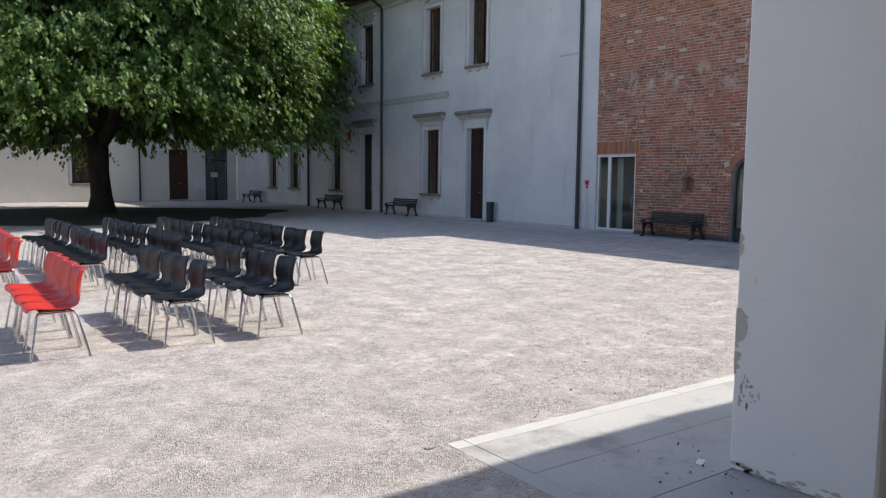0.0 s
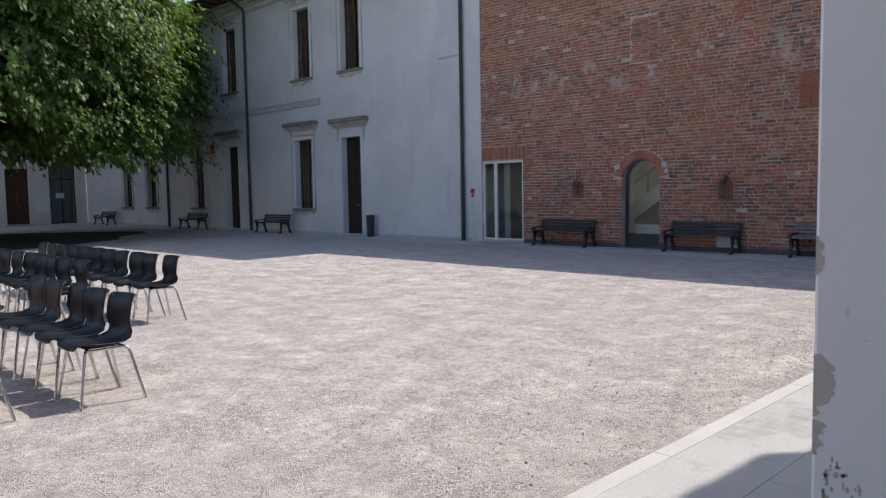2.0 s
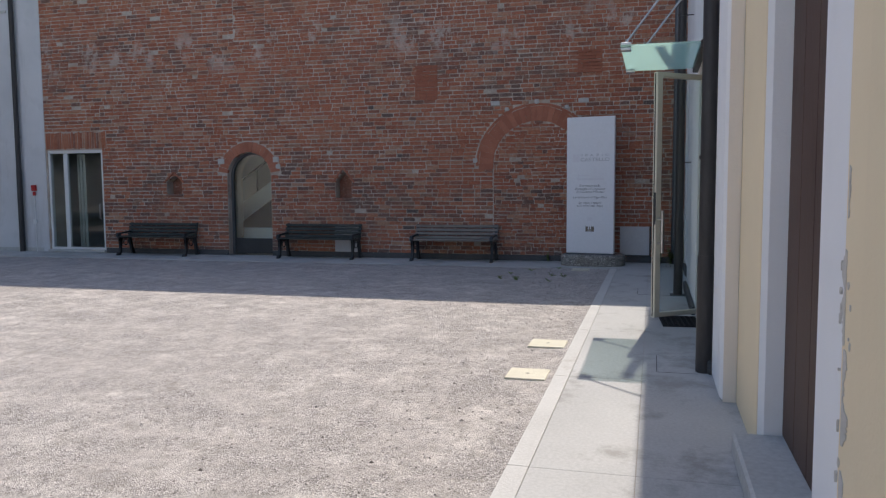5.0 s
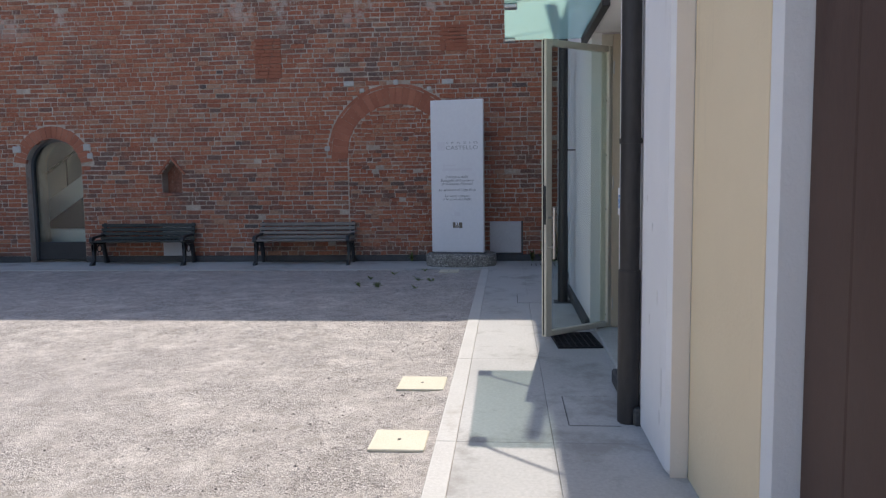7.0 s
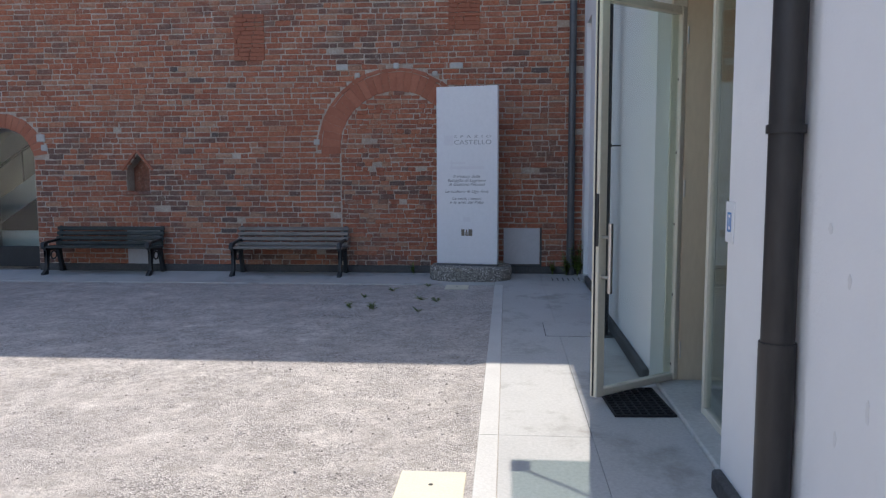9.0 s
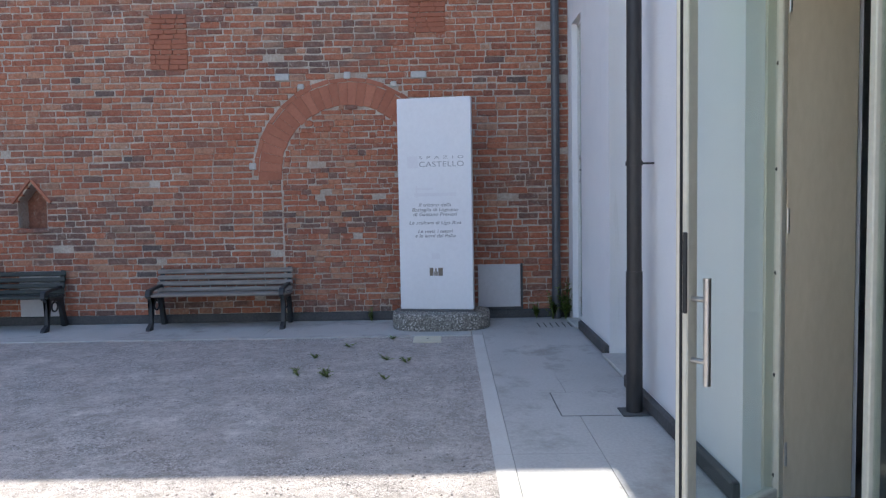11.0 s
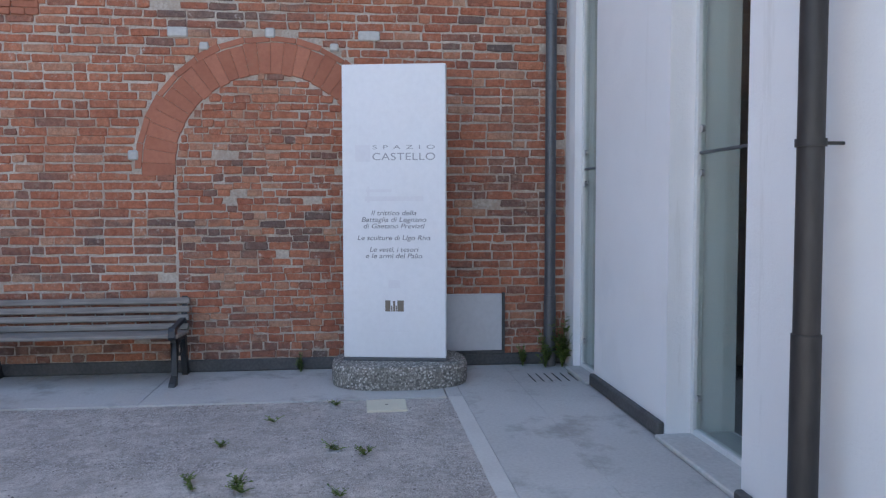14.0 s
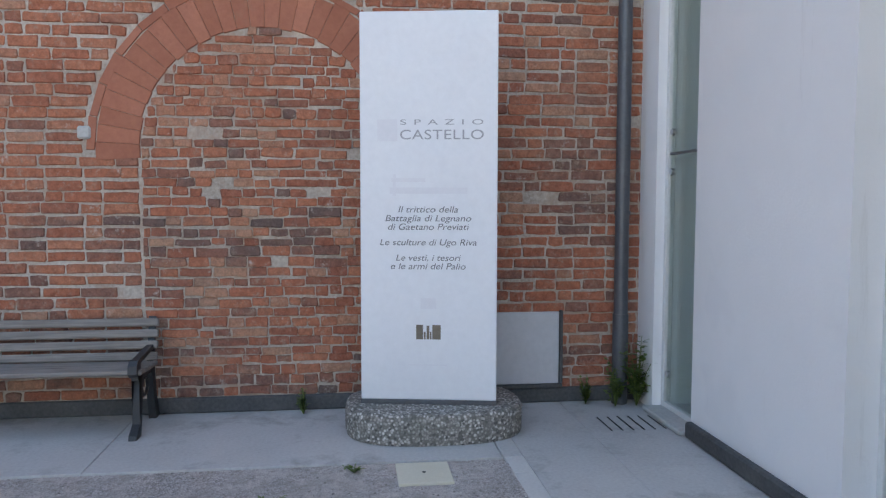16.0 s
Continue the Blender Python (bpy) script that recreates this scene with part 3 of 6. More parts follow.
def brick_shape(s, y0, y1, z0, z1, proud, r, x=XB, back=0.055):
    """One brick: worn, uneven front edges and sides that run back into the mortar."""
    f = x - proud
    w, h = y1 - y0, z1 - z0
    c = min(0.008, 0.12 * h) * r.uniform(0.4, 1.4)
    j = min(0.0055, 0.08 * h)
    ring = [(y0 + c, z0), (y0 + w * r.uniform(0.35, 0.65), z0), (y1 - c, z0), (y1, z0 + c), (y1, z1 - c), (y1 - c, z1), (y0 + w * r.uniform(0.35, 0.65), z1), (y0 + c, z1), (y0, z1 - c), (y0, z0 + c)]
    ring = [(p + r.uniform(-j, j), q + r.uniform(-j, j)) for p, q in ring]
    n, my, mz = len(ring), (y0 + y1) / 2, (z0 + z1) / 2
    k = min(0.0045, 0.07 * h)
    front = [(f + r.uniform(0, 0.003), p + (k if p < my else -k) * r.uniform(0.6, 1.8), q + (k if q < mz else -k) * r.uniform(0.6, 1.8)) for p, q in ring]
    s.add(front + [(f + 0.010, p, q) for p, q in ring] + [(x + back, p, q) for p, q in ring],
          [tuple(range(n))] + [(n + a, n + (a + 1) % n, (a + 1) % n, a) for a in range(n)] + [(2 * n + a, 2 * n + (a + 1) % n, n + (a + 1) % n, n + a) for a in range(n)])


near = [q for q in rows_of_brick if (q[1] < 3.62 and q[3] < 2.6) or (5.0 < q[0] and q[1] < 6.2 and q[3] < 1.35)][:300]
near_set = set(near)
s = Shape()
for q in rows_of_brick:
    if q not in near_set:
        brick_shape(s, *q, rng)
bricks_far = tagged(part("bricks", s, M_BRICK, wall_east), "weathered red and brown bricks", kind="stuff")

# soldier course over the glazed door, and the rings of the two arches
s = Shape()
y = 15.14
while y < 16.80:
    brick_shape(s, y + 0.004, y + 0.058, 2.41 + rng.uniform(-0.01, 0.01), 2.78 + rng.uniform(-0.02, 0.02), rng.uniform(0.0, 0.008), rng)
    y += 0.064
part("lintel_course", s, M_BRICK, wall_east, "upright brick course over the glazed door")


def voussoirs(yc, zc, r_in, r_out, count, a0, a1, thin):
    for k in range(count):
        a, b = a0 + (a1 - a0) * (k + thin) / count, a0 + (a1 - a0) * (k + 1 - thin) / count
        ri, ro = r_in + rng.uniform(-0.008, 0.006), r_out + rng.uniform(-0.01, 0.01)
        out = [(yc + r * math.cos(t), zc + r * math.sin(t)) for r, t in ((ri, a), (ro, a), (ro, b), (ri, b))]
        s = Shape()
        x = XB + rng.uniform(-0.003, 0.002)
        mid = (sum(p[0] for p in out) / 4, sum(p[1] for p in out) / 4)
        small = [(p[0] + (mid[0] - p[0]) * 0.03, p[1] + (mid[1] - p[1]) * 0.03) for p in out]
        s.add([(x, *p) for p in small] + [(x + 0.012, *p) for p in out] + [(x + 0.07, *p) for p in out],
              [(0, 1, 2, 3)] + [(4 + i, 4 + (i + 1) % 4, (i + 1) % 4, i) for i in range(4)] + [(8 + i, 8 + (i + 1) % 4, 4 + (i + 1) % 4, 4 + i) for i in range(4)])
        part("voussoir", s, M_TERRA, wall_east)


voussoirs(BLIND_Y, BLIND_Z, BLIND_IN, BLIND_OUT - 0.06, 30, -0.06, math.pi + 0.06, 0.002)
voussoirs(BLIND_Y, BLIND_Z, BLIND_OUT - 0.055, BLIND_OUT, 16, 0.0, math.pi, 0.006)
voussoirs(ARCH_Y, ARCH_SPRING, ARCH_R, ARCH_R + 0.22, 18, 0.15, math.pi - 0.15, 0.03)
for yy, zz, w, h in ((6.43, 1.99, 0.09, 0.09), (5.2, 3.11, 0.09, 0.09), (4.62, 2.99, 0.08, 0.07), (5.79, 2.98, 0.08, 0.07), (12.16, 2.06, 0.16, 0.12), (10.83, 2.08, 0.14, 0.12), (4.30, 3.10, 0.20, 0.09), (6.02, 3.10, 0.18, 0.09), (10.78, 1.93, 0.11, 0.10)):
    part("white_stone", Shape().soft_box(XB - 0.016, XB + 0.05, yy - w / 2, yy + w / 2, zz - h / 2, zz + h / 2, 0.012), M_STONE, wall_east)
# red squares of newer brickwork
for a, b, c, d in ((7.20, 7.68, 3.22, 3.90), (3.95, 4.42, 3.62, 4.02)):
    s, z = Shape(), c
    while z < d:
        y = a
        while y < b - 0.05:
            e = min(y + rng.uniform(0.11, 0.24), b)
            brick_shape(s, y + 0.003, e - 0.003, z + 0.002, z + 0.058, 0.011 + rng.uniform(0, 0.003), rng)
            y = e
        z += 0.063
    part("patch", s, M_TERRA, wall_east, "square of newer red brickwork")

# niches: pointed hollows with a dark back, brick hood above
for a, b, c, d, e in NICHES:
    m = (a + b) / 2
    s = Shape()
    s.prism([(a, d), (a, e), (m, e)], "x", XF + 0.001, 18.40).prism([(b, d), (m, e), (b, e)], "x", XF + 0.001, 18.40)
    part("spandrel", s, M_MORTAR, wall_east)
    part("niche_back", Shape().box(18.30, 18.42, a - 0.01, b + 0.01, c - 0.01, e), M_BRICK_ONE, wall_east)
    for y0, z0, y1, z1 in ((a - 0.05, d - 0.03, m, e + 0.04), (b + 0.05, d - 0.03, m, e + 0.04)):
        s = Shape()
        wy, wz = y1 - y0, z1 - z0
        ln = math.hypot(wy, wz)
        ny, nz = -wz / ln * 0.03, wy / ln * 0.03
        if nz < 0:
            ny, nz = -ny, -nz
        s.prism([(y0, z0), (y1, z1), (y1 + ny, z1 + nz), (y0 + ny, z0 + nz)], "x", XB - 0.03, XB + 0.04)
        part("niche_hood", s, M_TERRA, wall_east)
    part("niche_sill", Shape().soft_box(XB - 0.02, XB + 0.04, a - 0.02, b + 0.02, c - 0.05, c, 0.008), M_BRICK_ONE, wall_east)

# plinth along the foot of the brick wall
for n, (a, b) in enumerate(((2.32, 10.95), (12.03, 15.22))):
    structure(f"baseboard_{n + 1}", Shape().soft_box(XB - 0.022, XF + 0.002, a, b, 0.0, 0.112, 0.01), M_PLINTH, "dark grey skirting along the foot of the brick wall", "skirting")

# white facade that carries on from the brick wall
YA, YE, FACADE_TOP = 16.83, 48.0, 9.55
GROUND_WIN = [(25.42, 26.50, 0.95, 3.56), (33.82, 34.85, 0.95, 3.58), (38.72, 39.76, 0.95, 3.56), (41.66, 42.70, 0.95, 3.56)]
UPPER_WIN = [(22.44, 23.48, 5.86, 8.42), (25.38, 26.42, 5.86, 8.46), (30.66, 31.74, 5.86, 8.52), (33.8, 34.84, 5.86, 8.52), (38.7, 39.74, 5.86, 8.52), (41.7, 42.7, 5.86, 8.52)]
DOORS = [(22.50, 23.56, 0.02, 3.50), (30.76, 31.80, 0.02, 3.58)]
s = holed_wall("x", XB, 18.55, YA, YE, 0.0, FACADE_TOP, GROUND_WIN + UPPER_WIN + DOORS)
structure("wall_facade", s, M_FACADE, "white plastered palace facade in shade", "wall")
structure("facade_base", Shape().box(XB - 0.012, XB + 0.01, 17.0, 22.4, 0.0, 0.09).box(XB - 0.012, XB + 0.01, 23.7, 30.6, 0.0, 0.09).box(XB - 0.012, XB + 0.01, 31.9, 47.9, 0.0, 0.09), M_STONE, "low pale stone skirting of the facade", "skirting")

FACE_EAST = lambda y, z: pose(XB, y, z, 0, 0, -90)
FACE_NORTH = lambda x, z: pose(x, 48.0, z)
count_windows = 0


def window(at, w, h, hood, stone_sill=True):
    """A tall two-leaf window in its opening, local x along the wall, y into it, z from the sill up."""
    global count_windows
    count_windows += 1
    ob = tagged(new(f"window_{count_windows}"), "tall window with brown wooden frame and dark panes", "window", kind="structure")
    ob.matrix_basis = at
    d = 0.20
    s = Shape()
    for x0, x1 in ((-w / 2, -w / 2 + 0.07), (w / 2 - 0.07, w / 2), (-0.045, 0.045)):
        s.soft_box(x0, x1, d, d + 0.07, 0, h, 0.008)
    for z0 in (0, h - 0.08, h * 0.27, h * 0.51, h * 0.75):
        t = 0.08 if z0 in (0, h - 0.08) else 0.035
        for x0, x1 in ((-w / 2 + 0.07, -0.045), (0.045, w / 2 - 0.07)):
            s.soft_box(x0, x1, d + 0.004, d + 0.062, z0, z0 + t, 0.006)
    part("window_frame", s, M_BROWN, ob, "brown wooden frame")
    for x0, x1 in ((-w / 2 + 0.07, -0.045), (0.045, w / 2 - 0.07)):
        zs = [0.08, h * 0.27, h * 0.51, h * 0.75, h - 0.08]
        for a, b in zip(zs, zs[1:]):
            part("pane", Shape().box(x0, x1, d + 0.03, d + 0.036, a, b), M_GLASS, ob)
        part("shutter", Shape().soft_box(x0, x1, d + 0.11, d + 0.135, 0.05, h - 0.05, 0.005), M_BROWN, ob, "closed brown inner shutter")
    if stone_sill:
        s = Shape().soft_box(-w / 2 - 0.17, w / 2 + 0.17, -0.13, d, -0.10, 0.0, 0.02)
        a = Shape().prism([(-w / 2 - 0.10, -0.10), (w / 2 + 0.10, -0.10), (w / 2 + 0.04, -0.22), (w / 4, -0.17), (0, -0.27), (-w / 4, -0.17), (-w / 2 - 0.04, -0.22)], "y", -0.06, 0.0)
        part("apron", a, M_SHADED_TRIM, ob, "wavy plaster apron, greyed for its shading")
        part("window_sill", s, M_HOOD, ob, "moulded dark stone sill")
    s = Shape()
    for sg in (-1, 1):
        a, b = sorted((sg * (w / 2 + 0.005), sg * (w / 2 + 0.15)))
        s.soft_box(a, b, -0.035, 0.0, 0.0, h + 0.15, 0.01)
    s.soft_box(-w / 2 - 0.15, w / 2 + 0.15, -0.038, 0.0, h + 0.004, h + 0.15, 0.01)
    part("surround", s, M_FACADE, ob)
    # thin outer strip, its grey acts as a shadow line round the surround
    s = Shape()
    for sg in (-1, 1):
        a, b = sorted((sg * (w / 2 + 0.152), sg * (w / 2 + 0.195)))
        s.soft_box(a, b, -0.06, 0.0, 0.0, h + 0.195, 0.01)
    s.soft_box(-w / 2 - 0.152, w / 2 + 0.152, -0.06, 0.0, h + 0.152, h + 0.195, 0.01)
    part("moulding", s, M_SHADED_TRIM, ob, "raised outer moulding, greyed as a shadow line")
    crown(ob, w, h, hood)
    return ob


def crown(ob, w, h, hood):
    s = Shape()
    if hood == "cornice":
        for k, (dz, dp) in enumerate(((0.38, 0.08), (0.44, 0.14), (0.50, 0.22))):
            s.soft_box(-w / 2 - 0.38 - 0.03 * k, w / 2 + 0.38 + 0.03 * k, -dp, 0.0, h + dz - 0.04, h + dz + 0.018, 0.012)
        for sg in (-1, 1):
            a, b = sorted((sg * (w / 2 + 0.17), sg * (w / 2 + 0.27)))
            s.soft_box(a, b, -0.06, 0.0, h + 0.16, h + 0.379, 0.015)
            s.soft_box(a + 0.02, b - 0.02, -0.035, 0.0, h - 0.10, h + 0.16, 0.012)
        cap = Shape().soft_box(-w / 2 - 0.48, w / 2 + 0.48, -0.29, 0.0, h + 0.519, h + 0.66, 0.03)
        part("hood_slab", cap, M_HOOD, ob, "dark weathered slab on the cornice")
        part("cornice", s, M_SHADED_TRIM, ob, "moulded cornice, greyed for its shading")
    elif hood == "wave":
        pts = []
        for k in range(17):
            u = -1 + k / 8
            pts.append((u * (w / 2 + 0.30), h + 0.33 + 0.11 * math.cos(u * math.pi * 2) * (1 if abs(u) < 0.75 else 0.3)))
        for (xa, za), (xb, zb) in zip(pts, pts[1:]):
            s.prism([(xa, za), (xb, zb), (xb, zb + 0.11), (xa, za + 0.11)], "y", -0.18, 0.0)
        part("cornice", s, M_SHADED_TRIM, ob, "scrolled hood, greyed for its shading lines")


def wall_door(name, at, w, h, label, material=None, hood=None):
    ob = tagged(new(name), label, "door", kind="structure")
    ob.matrix_basis = at
    d = 0.22
    s = Shape()
    for a, b in ((-w / 2, -w / 2 + 0.06), (w / 2 - 0.06, w / 2)):
        s.soft_box(a, b, d - 0.01, d + 0.08, 0, h, 0.008)
    s.soft_box(-w / 2 + 0.06, w / 2 - 0.06, d - 0.01, d + 0.08, h - 0.06, h, 0.008)
    s.soft_box(-w / 2 + 0.06, w / 2 - 0.06, d - 0.005, d + 0.07, h * 0.70, h * 0.70 + 0.06, 0.008)
    part("door_frame", s, material or M_BROWN, ob)
    for sg in (-1, 1):
        a, b = sorted((sg * 0.005, sg * (w / 2 - 0.062)))
        leaf = part("leaf", Shape().soft_box(a, b, d + 0.01, d + 0.05, 0.01, h * 0.70, 0.006), material or M_BROWN, ob)
        for z0, z1 in ((0.15, h * 0.30), (h * 0.34, h * 0.66)):
            part("panel", Shape().soft_box(a + 0.07, b - 0.07, d - 0.003, d + 0.012, z0, z1, 0.008), material or M_BROWN, leaf)
    for a, b in ((-w / 2 + 0.06, -0.02), (0.02, w / 2 - 0.06)):
        part("transom_panel", Shape().soft_box(a, b, d + 0.02, d + 0.05, h * 0.70 + 0.06, h - 0.06, 0.006), material or M_BROWN, ob)
    part("transom_bar", Shape().soft_box(-0.02, 0.02, d - 0.002, d + 0.06, h * 0.70 + 0.06, h - 0.06, 0.006), material or M_BROWN, ob)
    part("handle", Shape().tube([(0.05, d + 0.01, 1.05), (0.05, d - 0.05, 1.05), (0.15, d - 0.05, 1.05)], 0.012, 8), M_STEEL, ob, "small metal handle")
    if hood:
        s = Shape()
        for sg in (-1, 1):
            a, b = sorted((sg * (w / 2 + 0.005), sg * (w / 2 + 0.15)))
            s.soft_box(a, b, -0.035, 0.0, 0.0, h + 0.15, 0.01)
        s.soft_box(-w / 2 - 0.15, w / 2 + 0.15, -0.038, 0.0, h + 0.004, h + 0.15, 0.01)
        part("surround", s, M_FACADE, ob)
        crown(ob, w, h, hood)
    part("doorstep", Shape().soft_box(-w / 2 - 0.1, w / 2 + 0.1, -0.25, 0.0, -0.02, 0.05, 0.012), M_STONE, ob, "worn stone doorstep")
    return ob


for a, b, c, d in GROUND_WIN:
    window(FACE_EAST((a + b) / 2, c), b - a, d - c, "cornice")
for a, b, c, d in UPPER_WIN:
    window(FACE_EAST((a + b) / 2, c), b - a, d - c, "wave")
for n, (a, b, c, d) in enumerate(DOORS):
    wall_door(f"door_{n + 1}", FACE_EAST((a + b) / 2, c), b - a, d - c, "tall narrow closed door of dark brown wood", M_DOOR, "cornice")

# string course and eaves
s = Shape().soft_box(XB - 0.05, XB, 24.78, 47.95, 4.80, 5.02, 0.012).soft_box(XB - 0.075, XB - 0.05, 24.76, 47.95, 4.97, 5.04, 0.01)
structure("trim_string_course", s, M_STONE, "flat grey stone band between the storeys", "trim")
structure("trim_patch", Shape().soft_box(XB - 0.03, XB + 0.01, 17.75, 18.55, 5.62, 5.68, 0.01), M_STONE, "short stone ledge in the plaster", "trim")
s = Shape()
for z0, z1, p in ((8.98, 9.06, 0.06), (9.20, 9.30, 0.10), (9.30, 9.42, 0.18), (9.42, 9.55, 0.27)):
    s.soft_box(XB - p, XB, YA + 0.02, 47.9, z0, z1, 0.015)
structure("trim_eaves", s, M_STONE, "moulded cornice, greyed for its shading under the eaves", "trim")
roof = structure("roof_facade", Shape().prism([(17.0, 9.72), (23.0, 12.2), (23.0, 12.0), (17.0, 9.60)], "y", YA - 0.15, 48.4), M_TILE, "clay tile roof of the palace", "roof")
y = YA + 0.2
while y < 47.8:
    part("rafter", Shape().soft_box(17.06, 18.3, y - 0.06, y + 0.06, 9.56, 9.66, 0.01), M_EAVE, roof)
    y += 0.62
part("gutter", Shape().tube([(16.98, YA - 0.1, 9.68), (16.98, 48.2, 9.68)], 0.075, 10), M_PIPE, roof, "dark metal gutter")

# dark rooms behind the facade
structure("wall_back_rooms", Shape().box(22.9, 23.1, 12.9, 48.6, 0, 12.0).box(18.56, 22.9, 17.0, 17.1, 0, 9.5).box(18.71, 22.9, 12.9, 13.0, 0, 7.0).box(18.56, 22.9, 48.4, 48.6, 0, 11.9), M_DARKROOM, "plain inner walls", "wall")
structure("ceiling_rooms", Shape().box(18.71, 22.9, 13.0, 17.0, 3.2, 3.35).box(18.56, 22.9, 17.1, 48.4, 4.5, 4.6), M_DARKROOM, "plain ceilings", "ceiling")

# far building across the court
FWIN = [(8.30, 9.56, 1.05, 3.36), (3.2, 4.4, 1.05, 3.36), (-3.5, -2.3, 1.05, 3.36)]
FDOOR = (13.75, 14.95, 0.02, 3.15)
FGLASS = (16.00, 17.45, 0.02, 3.65)
s = holed_wall("y", 48.0, 48.5, -30.0, 18.04, 0.0, 8.4, FWIN + [FDOOR, FGLASS])
structure("wall_north", s, M_PLASTER_FAR, "cream plastered wing across the court", "wall")
for a, b, c, d in FWIN:
    window(FACE_NORTH((a + b) / 2, c), b - a, d - c, None)
wall_door("door_3", FACE_NORTH((FDOOR[0] + FDOOR[1]) / 2, 0.02), FDOOR[1] - FDOOR[0], 3.13, "closed dark reddish brown door of the far wing")
structure("roof_north", Shape().prism([(47.4, 8.45), (52.5, 10.4), (52.5, 10.2), (47.4, 8.33)], "x", -30.2, 17.2), M_TILE, "clay tile roof of the far wing", "roof")
structure("wall_north_back", Shape().box(-30, 18.5, 52.3, 52.5, 0, 10.2).box(-30.0, 18.04, 48.51, 52.3, 4.2, 4.3), M_DARKROOM, "plain inner walls", "wall")
# added box behind the glazed door, stops sky light leaking through
structure("wall_lobby", Shape().box(15.7, 17.8, 49.2, 49.3, 0, 4.15).box(15.7, 15.8, 48.51, 49.2, 0, 4.15).box(17.7, 17.8, 48.51, 49.2, 0, 4.15), M_DARKROOM, "added backing that shuts light out behind the far glazed door", "wall")
ob = tagged(new("door_4"), "tall dark glazed door with a paper notice", "door", kind="structure")
ob.matrix_basis = FACE_NORTH((FGLASS[0] + FGLASS[1]) / 2, 0.02)
w, h = FGLASS[1] - FGLASS[0], 3.63
s = Shape()
for a, b in ((-w / 2, -w / 2 + 0.07), (-0.04, 0.04), (w / 2 - 0.07, w / 2)):
    s.soft_box(a, b, 0.15, 0.23, 0, h, 0.008)
for z0 in (0.0, 2.5, h - 0.07):
    for a, b in ((-w / 2 + 0.07, -0.04), (0.04, w / 2 - 0.07)):
        s.soft_box(a, b, 0.155, 0.225, z0, z0 + 0.07, 0.008)
part("door_frame", s, M_IRON, ob)
for a, b in ((-w / 2 + 0.07, -0.04), (0.04, w / 2 - 0.07)):
    part("pane", Shape().box(a, b, 0.185, 0.192, 0.07, 2.5), M_GLASS, ob)
    part("pane", Shape().box(a, b, 0.185, 0.192, 2.57, h - 0.07), M_GLASS, ob)
part("notice", Shape().box(-0.35, 0.1, 0.145, 0.15, 1.45, 1.75), M_SIGNWHITE, ob, "white paper notice")

# paved strip along the long wall
rng = random.Random(21)
walk_strip = structure("pavement_east", Shape().box(16.885, 18.04, 3.72, 47.99, -0.08, -0.010), M_MORTAR, "pale concrete walkway along the foot of the walls", "pavement")
y = 3.715
while y < 47.0:
    e = min(y + 2.4, 47.99)
    part("slab", Shape().soft_box(16.87, 18.045, y + 0.001, e - 0.001, -0.075, 0.0 + rng.uniform(-0.0015, 0.0015), 0.003), M_SLAB, walk_strip)
    y = e
path_strip = structure("pavement_south", Shape().box(2.75, 18.04, -3.0, 3.68, -0.09, -0.012), M_MORTAR, "pale concrete pavement beside the building", "pavement")
xs = [2.74, 2.87, 4.9, 6.98, 8.95, 10.9, 12.85, 14.8, 16.6, 18.045]
for a, b in zip(xs, xs[1:]):
    for c, d in ((-3.0, 1.2), (1.2, 2.46)) if b < 5 else ():
        part("slab", Shape().soft_box(a + 0.003, b - 0.003, c + 0.003, d - 0.003, -0.075, rng.uniform(-0.002, 0.001), 0.005), M_SLAB, path_strip)
    for c, d in ((2.30 if b > 5 else 2.46, 3.045), (3.045, 3.587)):
        part("slab", Shape().soft_box(a + 0.001, b - 0.001, c + 0.001, d - 0.001, -0.075, rng.uniform(-0.0012, 0.0008), 0.002), M_SLAB, path_strip)
    if a < 16.8:
        part("kerb", Shape().soft_box(a + 0.001, min(b, 16.87) - 0.001, 3.5885, 3.705, -0.09, 0.0005, 0.003), M_KERB, path_strip, "pale stone kerb")
part("kerb", Shape().soft_box(16.874, 18.04, 3.588, 3.708, -0.09, 0.001, 0.006), M_SLAB, path_strip)


WEEDS = [(15.06, 5.32, 0.1), (14.98, 5.05, 0.11), (14.87, 4.52, 0.1), (15.58, 4.36, 0.07), (16.76, 4.6, 0.07), (15.83, 5.3, 0.06), (15.65, 4.57, 0.1), (15.54, 4.38, 0.11), (15.79, 5.3, 0.09), (16.34, 5.02, 0.1), (15.11, 5.08, 0.12), (15.17, 5.37, 0.1), (16.75, 4.6, 0.09), (15.69, 4.59, 0.05), (15.02, 5.09, 0.1)]

# ---- building beside the path ----
TOP_S = 6.9
PIER_X0 = 3.85


def wall_box(name, x0, x1, y0, y1, z0, z1, material, label, r=0.02):
    return structure(name, Shape().soft_box(x0, x1, y0, y1, z0, z1, r), material, label, "wall")


# pier at the mouth of the passage: white edge bands, beige field
wall_box("wall_pier_1_east", 5.20, 6.10, 1.75, 2.405, 0.0, 3.9, M_PLASTER, "white edged end of the pier beside the gate", 0.02)
wall_box("wall_pier_1_east_field", 5.24, 5.69, 2.40, 2.409, 0.0, 3.9, M_BEIGE, "beige painted field of the pier end", 0.002)
wall_box("wall_pier_1", PIER_X0, 5.20, 1.665, 2.474, 0.0, 3.9, M_PLASTER, "white plastered pier, chipped along its edges", 0.014)
wall_box("wall_pier_1_field", 4.25, 5.195, YR - 0.01, 2.478, 0.0, 3.9, M_BEIGE, "beige painted field of the pier", 0.002)
